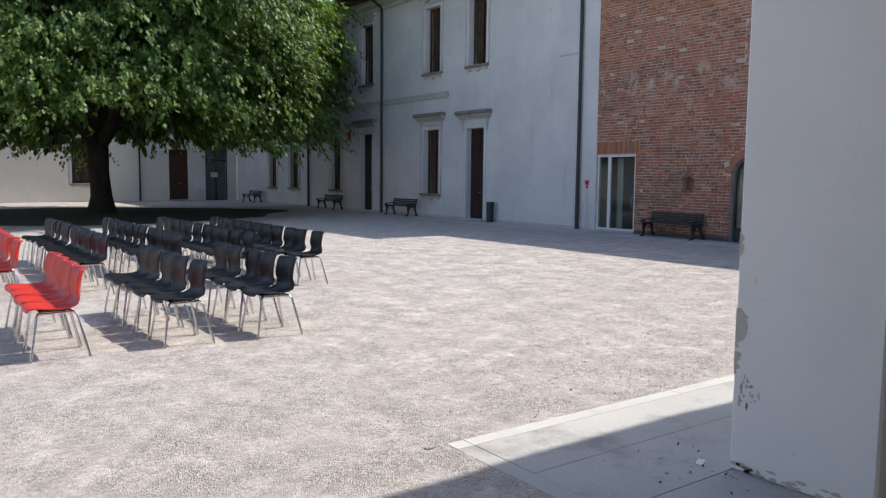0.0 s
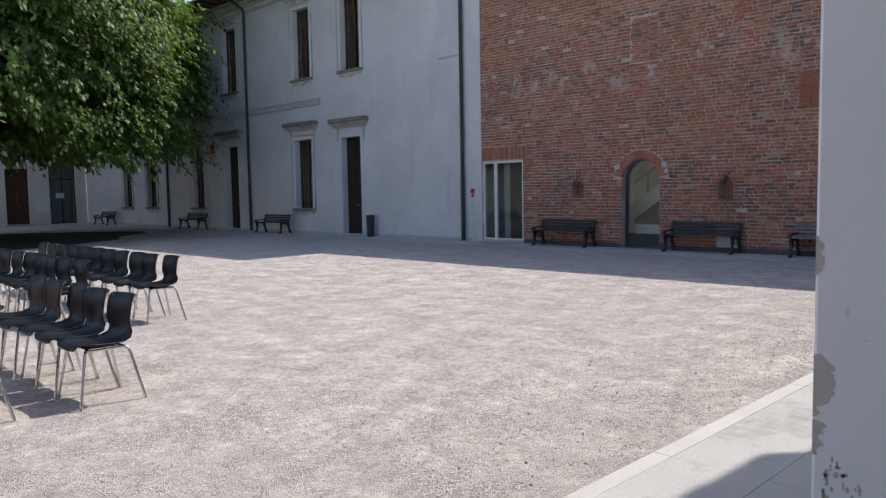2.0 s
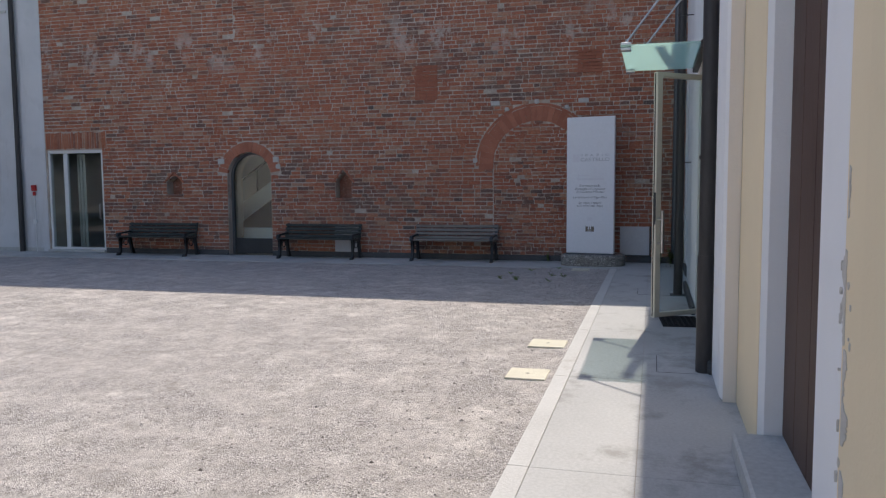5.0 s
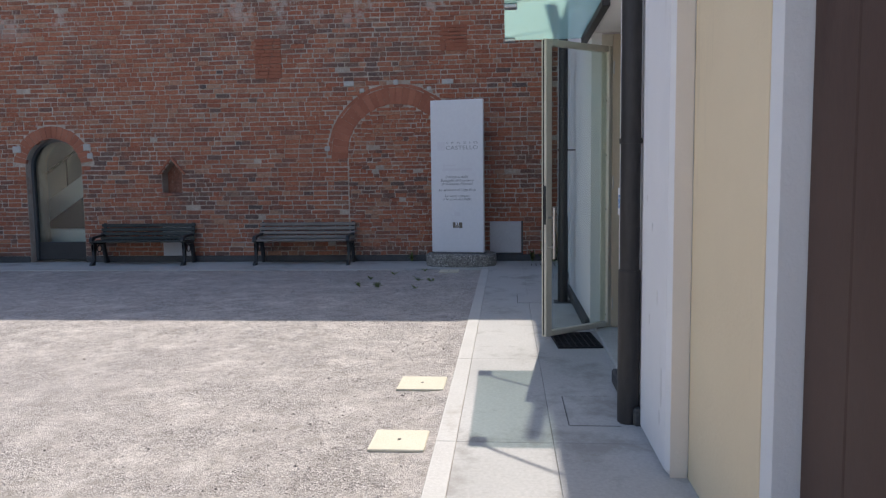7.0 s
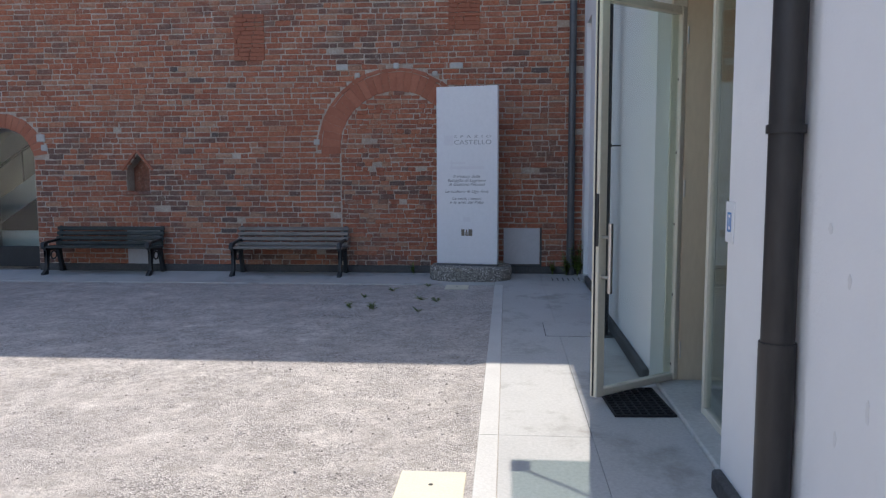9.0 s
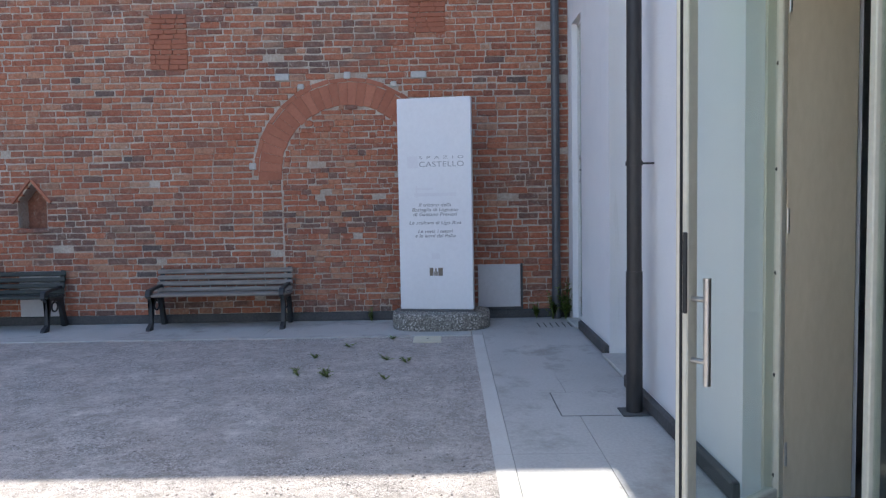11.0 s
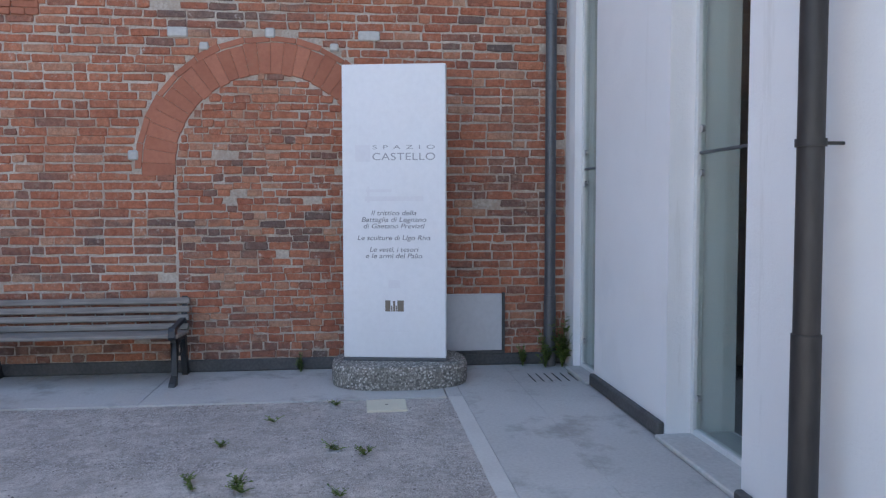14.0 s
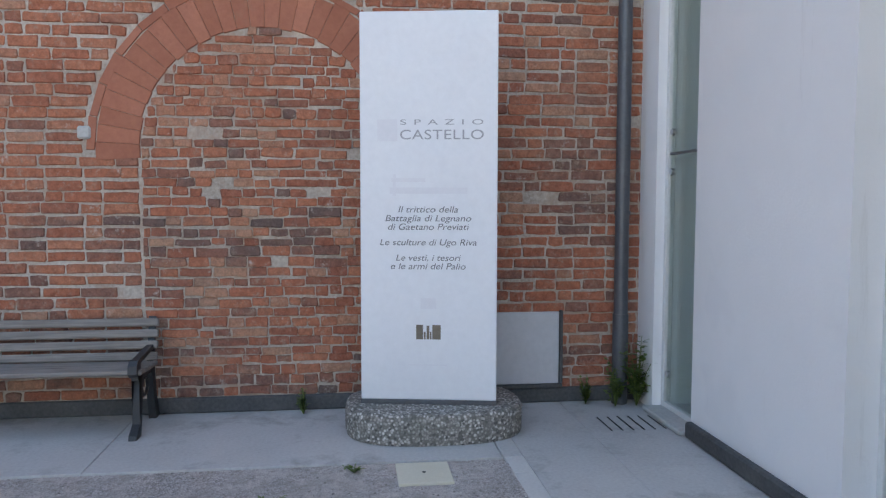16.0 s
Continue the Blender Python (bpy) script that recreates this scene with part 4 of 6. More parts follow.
wall_box("wall_passage", 3.98, 4.4, -6.0, 1.66, 0.0, 3.9, M_BEIGE, "beige plastered passage wall")
# unseen west side, position chosen so more daylight reaches the pier
wall_box("wall_passage_west", -8.2, -7.5, -6.0, YR, 0.0, 3.9, M_PLASTER, "unseen passage wall, set far out to let light onto the pier")
wall_box("wall_passage_end", -7.5, 3.98, -6.2, -6.0, 0.0, 3.9, M_PLASTER_FAR, "plain end wall of the passage")
wall_box("wall_south_west", -30.0, -8.2, 1.9, YR, 0.0, 3.9, M_PLASTER, "white plastered wing")
wall_box("wall_west", -30.4, -30.0, 1.9, 48.5, 0.0, 8.0, M_PLASTER_FAR, "cream plastered wing closing the court")
# wall above the openings
wall_box("wall_upper", -30.0, 9.35, 1.75, YR, 3.9, TOP_S, M_PLASTER, "white plastered upper wall", 0.01)
structure("ceiling_passage", Shape().box(-8.2, 4.4, -6.0, 1.745, 3.9, 4.1), M_PLASTER_FAR, "plain plaster ceiling of the passage", "ceiling")

# brown gate in its recess
gate = tagged(new("door_gate"), "brown painted closed gate set back between piers", "gate", kind="structure")
gate.matrix_basis = pose(6.765, 2.24, 0.13)
for k in range(4):
    part("board", Shape().soft_box(-0.66 + 0.33 * k, -0.66 + 0.33 * (k + 1) - 0.006, 0.0, 0.06, 0.0, 3.76, 0.006), M_GATE, gate)
structure("threshold_gate", Shape().soft_box(6.105, 7.425, 1.80, 2.55, 0.001, 0.128, 0.014), M_STONE, "worn grey stone threshold before the gate", "threshold")
structure("wall_gate_back", Shape().box(6.10, 7.425, 1.75, 1.80, 0, 3.9), M_DARKROOM, "plain wall behind the gate", "wall")

wall_box("wall_pier_2", 7.43, 8.48, 1.75, 2.42, 0.0, 3.9, M_PLASTER, "white edged pier beside the gate", 0.03)
wall_box("wall_pier_2_field", 7.46, 8.478, 2.415, 2.424, 0.0, 3.9, M_BEIGE, "beige painted field of the pier", 0.002)
wall_box("wall_pilaster", 8.485, 9.22, 1.75, 2.53, 0.0, 3.895, M_PLASTER, "white plastered pilaster with faint grey scuffs", 0.03)
wall_box("wall_pilaster_side", 8.480, 8.487, 2.425, 2.510, 0.0, 3.89, M_PINK, "rosy side face of the pilaster", 0.002)

# long white wall with the entrance and the two tall glazed slots
ENTRANCE = (10.23, 12.06, 0.0, 2.78)
SLOT_A = (14.44, 15.59, 0.03, 4.6)
SLOT_B = (17.11, 17.75, 0.03, 3.62)
YS, YT = 2.51, 2.425
s = holed_wall("y", YS, 1.95, 9.22, 14.44, 0.0, TOP_S, [ENTRANCE])
structure("wall_south_east", holed_wall("y", YT, 1.95, 14.44, 18.055, 0.0, TOP_S, [SLOT_A, SLOT_B]), M_PLASTER, "smooth white plastered wall with tall glazed slots", "wall")
structure("wall_south", s, M_PLASTER, "smooth white plastered wall with entrance and glazed slots", "wall")
structure("wall_room_back", Shape().box(9.0, 18.5, -4.2, -4.0, 0, TOP_S).box(9.0, 9.2, -4.0, 1.74, 0, TOP_S).box(18.06, 18.3, -4.0, 2.29, 0, TOP_S), M_DARKROOM, "inner walls of the hall, greyed to look dim", "wall")
structure("floor_room", Shape().box(9.2, 18.06, -4.0, 1.95, -0.05, 0.02), M_ROOMFLOOR, "grey floor of the hall", "floor")
structure("ceiling_room", Shape().box(9.2, 18.06, -4.0, 1.95, 4.7, 4.85), M_ROOMLIGHT, "pale ceiling of the hall", "ceiling")
structure("roof_south", Shape().box(-30.2, 9.36, -6.4, 2.76, TOP_S, TOP_S + 0.14).prism([(9.37, -4.4), (18.04, -4.4), (18.04, 2.518), (10.25, 2.518), (10.02, 2.72), (9.37, 2.74)], "z", TOP_S, TOP_S + 0.13), M_TILE, "roof slab with projecting eaves", "roof")
for n, (a, b) in enumerate(((9.24, 10.21), (12.08, 14.43), (15.61, 17.10))):
    yw = YS if n < 2 else YT
    structure(f"baseboard_south_{n + 1}", Shape().soft_box(a, b, yw - 0.005, yw + 0.048, 0.0, 0.105, 0.012), M_PLINTH, "dark grey plinth of the white wall", "skirting")

# entrance threshold, fixed side light and reveal
structure("threshold_entrance", Shape().soft_box(10.27, 12.05, 1.96, 2.475, 0.001, 0.04, 0.01), M_STONE, "speckled stone threshold of the entrance", "threshold")
ob = tagged(new("window_sidelight"), "fixed glazed panel with cream metal frame beside the entrance", "window", kind="structure")
ob.matrix_basis = pose(10.26, 2.29, 0.04)
s = Shape().soft_box(0, 0.035, 0, 0.05, 0, 2.72, 0.005).soft_box(0.985, 1.03, 0, 0.05, 0, 2.72, 0.005)
s.soft_box(0.036, 0.984, 0.003, 0.047, 0, 0.045, 0.005).soft_box(0.036, 0.984, 0.003, 0.047, 2.67, 2.715, 0.005)
part("window_frame", s, M_CREAM, ob)
part("pane", Shape().box(0.035, 0.985, 0.022, 0.030, 0.045, 2.67), M_GLASS, ob)
ob = tagged(new("trim_reveal"), "cream metal lining of the entrance with black screws", "trim", kind="structure")
ob.matrix_basis = pose(12.055, 1.98, 0.04)
part("lining", Shape().soft_box(-0.02, 0.0, 0, 0.339, 0, 2.72, 0.004), M_LINING, ob)
part("edge_strip", Shape().soft_box(-0.024, 0.0, 0.34, 0.44, 0, 2.72, 0.004), M_CREAM, ob, "cream screwed edge strip")
for z0 in (0.12, 0.62, 1.12, 1.62, 2.12, 2.58):
    part("screw", Shape().tube([(-0.025, 0.385, z0), (-0.032, 0.385, z0)], 0.012, 8), M_RUBBER, ob)

# open door leaf
HINGE, FREE = Vector((12.06, 2.335, 0)), Vector((11.53, 2.976, 0))
way = FREE - HINGE
leaf_w = way.length
ob = tagged(new("glass_door"), "open glazed entrance door in a worn cream metal frame", "door")
ob.matrix_basis = Matrix.Translation((HINGE.x, HINGE.y, 0.05)) @ Matrix.Rotation(math.atan2(way.y, way.x), 4, "Z")
H = 2.60
s = Shape().soft_box(0, 0.05, -0.03, 0.03, 0, H, 0.006).soft_box(leaf_w - 0.075, leaf_w, -0.03, 0.03, 0, H, 0.006)
s.soft_box(0.051, leaf_w - 0.076, -0.027, 0.027, 0, 0.05, 0.006).soft_box(0.051, leaf_w - 0.076, -0.027, 0.027, H - 0.055, H, 0.006)
part("door_frame", s, M_CREAM, ob)
part("rebate", Shape().box(leaf_w - 0.010, leaf_w + 0.004, -0.006, 0.006, 0.01, H - 0.01), M_RUBBER, ob, "black rubber seal")
part("pane", Shape().box(0.05, leaf_w - 0.075, -0.005, 0.005, 0.05, H - 0.055), M_GLASS, ob)
part("lock", Shape().soft_box(leaf_w - 0.004, leaf_w + 0.007, 0.010, 0.028, 1.00, 1.34, 0.002), M_IRON, ob, "dark lock plate in the door's edge")
for side in (1,):
    hd = part("handle", Shape().tube([(leaf_w - 0.035, side * 0.10, 0.70), (leaf_w - 0.035, side * 0.10, 1.15)], 0.016, 14), M_STEEL, ob, "brushed steel bar handle")
    for z0 in (0.80, 1.06):
        part("standoff", Shape().tube([(leaf_w - 0.035, side * 0.028, z0), (leaf_w - 0.035, side * 0.10, z0)], 0.012, 10), M_STEEL, hd)
for z0 in (0.15, 1.3, 2.35):
    part("hinge", Shape().tube([(-0.012, 0.03, z0), (-0.012, 0.03, z0 + 0.12)], 0.012, 10), M_STEEL, ob)

# door mat with holes
mat = thing("door_mat", "black perforated rubber mat at the entrance", "mat", at=pose(11.60, 2.69, 0.0, 0, 0, 4))
s = Shape()
for k in range(12):
    s.soft_box(-0.32 + 0.055 * k, -0.32 + 0.055 * k + 0.016, -0.19, 0.19, 0.001, 0.016, 0.002)
for k in range(8):
    s.soft_box(-0.32, 0.302, -0.19 + 0.0535 * k, -0.19 + 0.0535 * k + 0.014, 0.0015, 0.0155, 0.002)
part("mesh", s, M_RUBBER, mat)

# glass canopy hung from rods
can = thing("canopy", "green tinted glass canopy hung on steel rods", "canopy", at=pose(11.62, YS, 2.80))
part("pane", Shape().soft_box(-0.83, 0.83, 0.061, 0.80, 0.0, 0.018, 0.003), M_GREENGLASS, can, "green tinted glass sheet")
for x in (-0.74, 0.74):
    part("clamp", Shape().soft_box(x - 0.05, x + 0.05, 0.70, 0.80, 0.019, 0.05, 0.006).soft_box(x - 0.05, x + 0.05, 0.70, 0.80, -0.03, -0.001, 0.006), M_STEEL, can, "steel clamp")
    part("rod", Shape().tube([(x, 0.75, 0.05), (x, 0.01, 1.02)], 0.011, 8), M_STEEL, can, "thin steel rod")
    part("wall_plate", Shape().soft_box(x - 0.05, x + 0.05, 0.0, 0.015, 0.95, 1.09, 0.004), M_STEEL, can)
part("wall_rail", Shape().soft_box(-0.83, 0.83, 0.0, 0.06, -0.05, 0.03, 0.006), M_PIPE, can, "dark wall rail")

# tall glazed slots
for n, (a, b, c, d) in enumerate((SLOT_A, SLOT_B)):
    ob = tagged(new(f"window_slot_{n + 1}"), "tall narrow glazing set back in the white wall", "window", kind="structure")
    ob.matrix_basis = pose((a + b) / 2, (2.20, 2.30)[n], c)
    w, h = b - a, d - c
    s = Shape()
    for x0, x1 in ((-w / 2, -w / 2 + 0.04), (w / 2 - 0.04, w / 2)):
        s.soft_box(x0, x1, 0, 0.06, 0, h, 0.005)
    for z0, t in ((0, 0.04), (h - 0.04, 0.04)):
        s.soft_box(-w / 2 + 0.041, w / 2 - 0.041, 0.004, 0.056, z0, z0 + t, 0.004)
    part("window_frame", s, M_WHITEMETAL, ob, "slim pale metal frame")
    part("transom", Shape().soft_box(-w / 2 + 0.041, w / 2 - 0.041, 0.015, 0.045, 1.8205, 1.8395, 0.004), M_GREYPIPE, ob, "thin dark joint between the panes")
    part("pane", Shape().box(-w / 2 + 0.04, w / 2 - 0.04, 0.026, 0.034, 0.04, 1.82), M_GLASS, ob)
    part("pane", Shape().box(-w / 2 + 0.04, w / 2 - 0.04, 0.026, 0.034, 1.84, h - 0.04), M_GLASS, ob)
    for z0 in (1.70, 1.98, 0.25):
        part("point_fixing", Shape().tube([(w / 2 - 0.085, 0.0345, z0), (w / 2 - 0.085, 0.055, z0)], 0.024, 12), M_STEEL, ob, "round steel fixing")
    structure(f"sill_slot_{n + 1}", Shape().soft_box(a + 0.003, b - 0.003, 1.97, 2.50, 0.0012, 0.035, 0.008), M_STONE, "stone sill under the tall glazing", "sill")

# a blue display board inside the hall
dsp = thing("display_board", "blue display board standing inside the hall", "board", at=pose(16.62, 1.0, 0.02))
part("panel", Shape().soft_box(-0.55, 0.55, -0.03, 0.03, 0.12, 2.4, 0.008), M_BLUE, dsp)
for x in (-0.5, 0.5):
    part("foot", Shape().soft_box(x - 0.04, x + 0.04, -0.22, 0.22, 0.0, 0.115, 0.01), M_IRON, dsp)

# flaked plaster on the edges of the pier
rng = random.Random(8)


def flake(at, axis, w, h, seed, material=M_BARE):
    r = random.Random(seed)
    n = 18
    out = [(w / 2 * math.cos(2 * math.pi * k / n) * r.uniform(0.55, 1.0), h / 2 * math.sin(2 * math.pi * k / n) * r.uniform(0.75, 1.0)) for k in range(n)]
    s = Shape()
    if axis == "x":
        s.prism([(at[1] + p[0], at[2] + p[1]) for p in out], "x", at[0] - 0.0015, at[0] + 0.03)
    else:
        s.prism([(at[0] + p[0], at[2] + p[1]) for p in out], "y", at[1] - 0.03, at[1] + 0.0015)
    return s


def edge_strip(edge, z0, z1, widest, seed, axis, face, sign):
    """A ragged strip of lost plaster along an upright edge."""
    r = random.Random(seed)
    n = max(int((z1 - z0) / 0.009), 6)
    inner, w = [], widest * 0.7
    for k in range(n + 1):
        t = k / n
        w = min(max(w + r.uniform(-0.3, 0.3) * widest, 0.15 * widest), widest)
        inner.append((edge + sign * w * min(1.0, 0.35 + 4 * t, 0.35 + 4 * (1 - t)), z0 + (z1 - z0) * t + r.uniform(-0.006, 0.006)))
    out = [(edge, z0), *inner, (edge, z1)]
    s = Shape()
    if axis == "x":
        return s.prism(out, "x", face - 0.0018, face + 0.02)
    return s.prism(out, "y", face - 0.02, face + 0.0018)


pier = bpy.data.objects["wall_pier_1"]
for k, (z0, z1, w) in enumerate(((0.70, 0.93, 0.075), (0.56, 0.69, 0.06), (1.22, 1.36, 0.03))):
    part("flake", edge_strip(2.470, z0, z1, w, 3 + k, "x", PIER_X0, -1), M_BARE, pier)
for k in range(26):
    part("pit", flake((PIER_X0, 2.43 - 0.13 * rng.random(), 0.36 + 0.20 * rng.random()), "x", rng.uniform(0.008, 0.03), rng.uniform(0.01, 0.04), k + 200), M_BARE, pier)
for k in range(22):
    part("pit", flake((PIER_X0, 1.80 + 0.66 * rng.random(), 0.012 + 0.05 * rng.random() ** 2), "x", rng.uniform(0.03, 0.09), rng.uniform(0.012, 0.035), k + 260), M_BARE, pier)
for k, (x, z, w, h) in enumerate(((2.36, 1.1, 0.02, 0.05), (2.30, 1.00, 0.03, 0.008), (2.1, 0.2, 0.05, 0.01))):
    part("scuff", flake((PIER_X0, x, z), "x", w, h, k + 300), M_SCUFF, pier)
for k, (z0, z1, w) in enumerate(((0.66, 0.96, 0.075), (0.98, 1.26, 0.05), (0.42, 0.58, 0.05), (0.12, 0.36, 0.055), (1.36, 1.52, 0.03))):
    part("flake", edge_strip(5.66, z0, z1, w, 20 + k, "y", 2.4105, 1 if k % 2 else -1), M_BARE, pier)
for k in range(24):
    part("pit", flake((5.58 + 0.16 * rng.random(), 2.4105, 0.1 + 1.2 * rng.random()), "y", rng.uniform(0.01, 0.035), rng.uniform(0.01, 0.05), k + 330), M_BARE, pier)
pil = bpy.data.objects["wall_pilaster"]
for k, (x, z, w, h) in enumerate(((8.62, 0.42, 0.05, 0.22), (8.75, 0.85, 0.03, 0.08), (8.9, 1.2, 0.03, 0.05), (8.66, 0.25, 0.04, 0.10), (9.05, 1.35, 0.04, 0.04), (8.95, 0.7, 0.03, 0.06))):
    part("scuff", flake((x, 2.53, z), "y", w, h, k + 70), M_SCUFF, pil)


# ---- down pipes ----
def down_pipe(name, label, x, y, top, r, material, wall_way, bends=(), shoe=0.95, thick=None):
    ob = thing(name, label, "drainpipe", "down pipes", pose(x, y, 0))
    part("pipe", Shape().tube([(0, 0, shoe), (0, 0, top)] + [tuple(b) for b in bends], r, 16), material, ob)
    part("shoe", Shape().tube([(0, 0, 0.0), (0, 0, shoe + 0.06)], (thick or r * 1.12), 16), material, ob, "wider cast iron foot")
    z = shoe + 0.8
    while z < top - 0.2:
        part("bracket", Shape().tube([(0, 0, z), (0, 0, z + 0.03)], r * 1.15, 16).tube([(0, 0, z + 0.015), tuple(Vector(wall_way) + Vector((0, 0, z + 0.015)))], 0.007, 6), material, ob)
        z += 1.9
    return ob


EAST_BENDS = lambda top: [(-0.05, 0, top + 0.12), (-0.62, 0, top + 0.44), (-0.90, 0, top + 0.62)]
for y in (17.52, 29.78, 37.30):
    down_pipe("down_pipe", "black iron down pipe on the white facade", 17.95, y, 9.0, 0.055, M_PIPE, (0.11, 0, 0), EAST_BENDS(9.0), 1.9)
down_pipe("down_pipe", "grey metal down pipe in the corner of the brick wall", 17.95, 2.60, 7.7, 0.052, M_GREYPIPE, (0.11, 0, 0), (), 0.62)
down_pipe("down_pipe", "dark brown down pipe beside the entrance", 9.338, 2.578, 6.8, 0.058, M_PIPE, (0, -0.1, 0), (), 0.86)
p4 = down_pipe("down_pipe", "dark brown down pipe on a square plate", 13.69, 2.65, 6.8, 0.052, M_PIPE, (0, -0.18, 0), (), 0.95)
part("base_plate", Shape().soft_box(-0.10, 0.10, -0.10, 0.10, 0.0005, 0.012, 0.003), M_PLINTH, p4)
down_pipe("down_pipe", "dark down pipe on the far wing", 12.0, 47.9, 8.2, 0.055, M_PIPE, (0, 0.11, 0), (), 1.2)


# ---- glazed door in the brick wall ----
ob = tagged(new("door_sliding"), "white framed two-part glazed sliding door", "door", kind="structure")
ob.matrix_basis = FACE_EAST((GD[0] + GD[1]) / 2, GD[2])
w, h = GD[1] - GD[0], GD[3] - GD[2]
s = Shape().soft_box(-w / 2, -w / 2 + 0.06, 0.03, 0.13, 0, h, 0.006).soft_box(w / 2 - 0.06, w / 2, 0.03, 0.13, 0, h, 0.006)
s.soft_box(-w / 2 + 0.06, w / 2 - 0.06, 0.03, 0.13, h - 0.07, h, 0.006).soft_box(-w / 2 + 0.06, w / 2 - 0.06, 0.03, 0.13, 0, 0.05, 0.006)
part("door_frame", s, M_WHITEMETAL, ob)
part("mullion", Shape().soft_box(-w / 2 + 0.42, -w / 2 + 0.53, 0.045, 0.115, 0.05, h - 0.07, 0.005), M_WHITEMETAL, ob)
part("pane", Shape().box(-w / 2 + 0.06, -w / 2 + 0.42, 0.07, 0.078, 0.05, h - 0.07), M_GLASS, ob)
part("pane", Shape().box(-w / 2 + 0.53, w / 2 - 0.06, 0.085, 0.093, 0.05, h - 0.07), M_GLASS, ob)
part("handle", Shape().tube([(w / 2 - 0.10, 0.03, 0.72), (w / 2 - 0.10, -0.02, 0.74), (w / 2 - 0.10, -0.02, 1.05), (w / 2 - 0.10, 0.03, 1.07)], 0.012, 8), M_STEEL, ob)
s = Shape()
for k in range(5):
    s.tube([(-w / 2 + 0.58 + 0.045 * k, 0.36 + 0.02 * (k % 2), 0.03), (-w / 2 + 0.57 + 0.045 * k, 0.36 + 0.02 * (k % 2), h - 0.1)], 0.026, 8)
part("curtain", s, M_DARKROOM, ob, "pale blue grey curtain drawn aside")
structure("sill_sliding_door", Shape().soft_box(17.98, 18.5, GD[0] - 0.02, GD[1] + 0.03, 0.0015, 0.06, 0.01), M_STONE, "stone sill of the glazed door", "sill")

# ---- arched glass door and the open stair yard behind it ----
ob = tagged(new("door_arched"), "arched glass door in a grey metal frame", "door", kind="structure")
ob.matrix_basis = FACE_EAST(ARCH_Y, 0.0)
for name, r0, r1, d0, d1, m in (("door_frame", ARCH_R - 0.05, ARCH_R - 0.002, 0.16, 0.24, M_GREYPIPE),):
    s = Shape()
    pts = [(-r1, 0.02)] + [(-r1 * math.cos(a), ARCH_SPRING + r1 * math.sin(a)) for a in (math.pi * k / 24 for k in range(25))] + [(r1, 0.02)]
    ins = [(-r0, 0.02)] + [(-r0 * math.cos(a), ARCH_SPRING + r0 * math.sin(a)) for a in (math.pi * k / 24 for k in range(25))] + [(r0, 0.02)]
    for k in range(len(pts) - 1):
        s.prism([pts[k], pts[k + 1], ins[k + 1], ins[k]], "y", d0, d1)
    part(name, s, m, ob)
r0 = ARCH_R - 0.05
out = [(-r0, 0.03)] + [(-r0 * math.cos(a), ARCH_SPRING + r0 * math.sin(a)) for a in (math.pi * k / 24 for k in range(25))] + [(r0, 0.03)]
part("pane", Shape().prism(out, "y", 0.196, 0.204), M_GLASS, ob)
part("kick_panel", Shape().soft_box(-r0, r0, 0.18, 0.22, 0.03, 0.36, 0.006), M_IRON, ob, "dark metal kick panel")
structure("wall_yard_low", Shape().soft_box(18.86, 18.98, 9.41, 12.88, 0.012, 0.56, 0.02), M_ROOMLIGHT, "low pale parapet in the stair yard", "wall")
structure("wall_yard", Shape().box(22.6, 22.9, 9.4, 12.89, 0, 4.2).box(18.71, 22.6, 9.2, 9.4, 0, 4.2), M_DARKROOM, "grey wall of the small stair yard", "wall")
# added cover over the yard, cuts the daylight behind the arched door
structure("ceiling_yard", Shape().box(18.71, 22.35, 9.4, 12.89, 4.2, 4.3), M_DARKROOM, "added cover that keeps daylight out of the yard", "ceiling")
structure("floor_yard", Shape().box(18.4, 22.6, 9.4, 12.89, -0.02, 0.012), M_SLAB, "pale paved floor of the stair yard", "floor")
st = thing("stair", "pale stair with a dark sloping rail in the yard", "stair", at=pose(19.50, 12.62, 0.40))
for k in range(12):
    part("tread", Shape().soft_box(-0.1, 1.0, -0.25 * (k + 1), -0.25 * k, -0.388, 0.17 * (k + 1), 0.01), M_SLAB, st)
part("stringer", Shape().prism([(0.25, 0.0), (-3.0, 2.15), (-3.0, 2.55), (0.25, 0.42)], "x", -0.16, -0.105), M_ROOMLIGHT, st, "white sloping side panel")
# near-black panel in place of the shade below the stringer
part("under_stair", Shape().prism([(0.2, -0.388), (-2.98, -0.388), (-2.98, 2.12), (0.2, 0.02)], "x", -0.155, -0.108), M_IRON, st, "dark panel standing in for the shade under the stair")
part("handrail", Shape().tube([(-0.14, 0.2, 1.0), (-0.14, -2.9, 3.05)], 0.03, 10), M_IRON, st, "dark handrail")
for k in range(5):
    part("baluster", Shape().tube([(-0.14, 0.1 - 0.7 * k, 0.48 + 0.46 * k), (-0.14, 0.1 - 0.7 * k, 1.05 + 0.46 * k)], 0.015, 8), M_IRON, st)


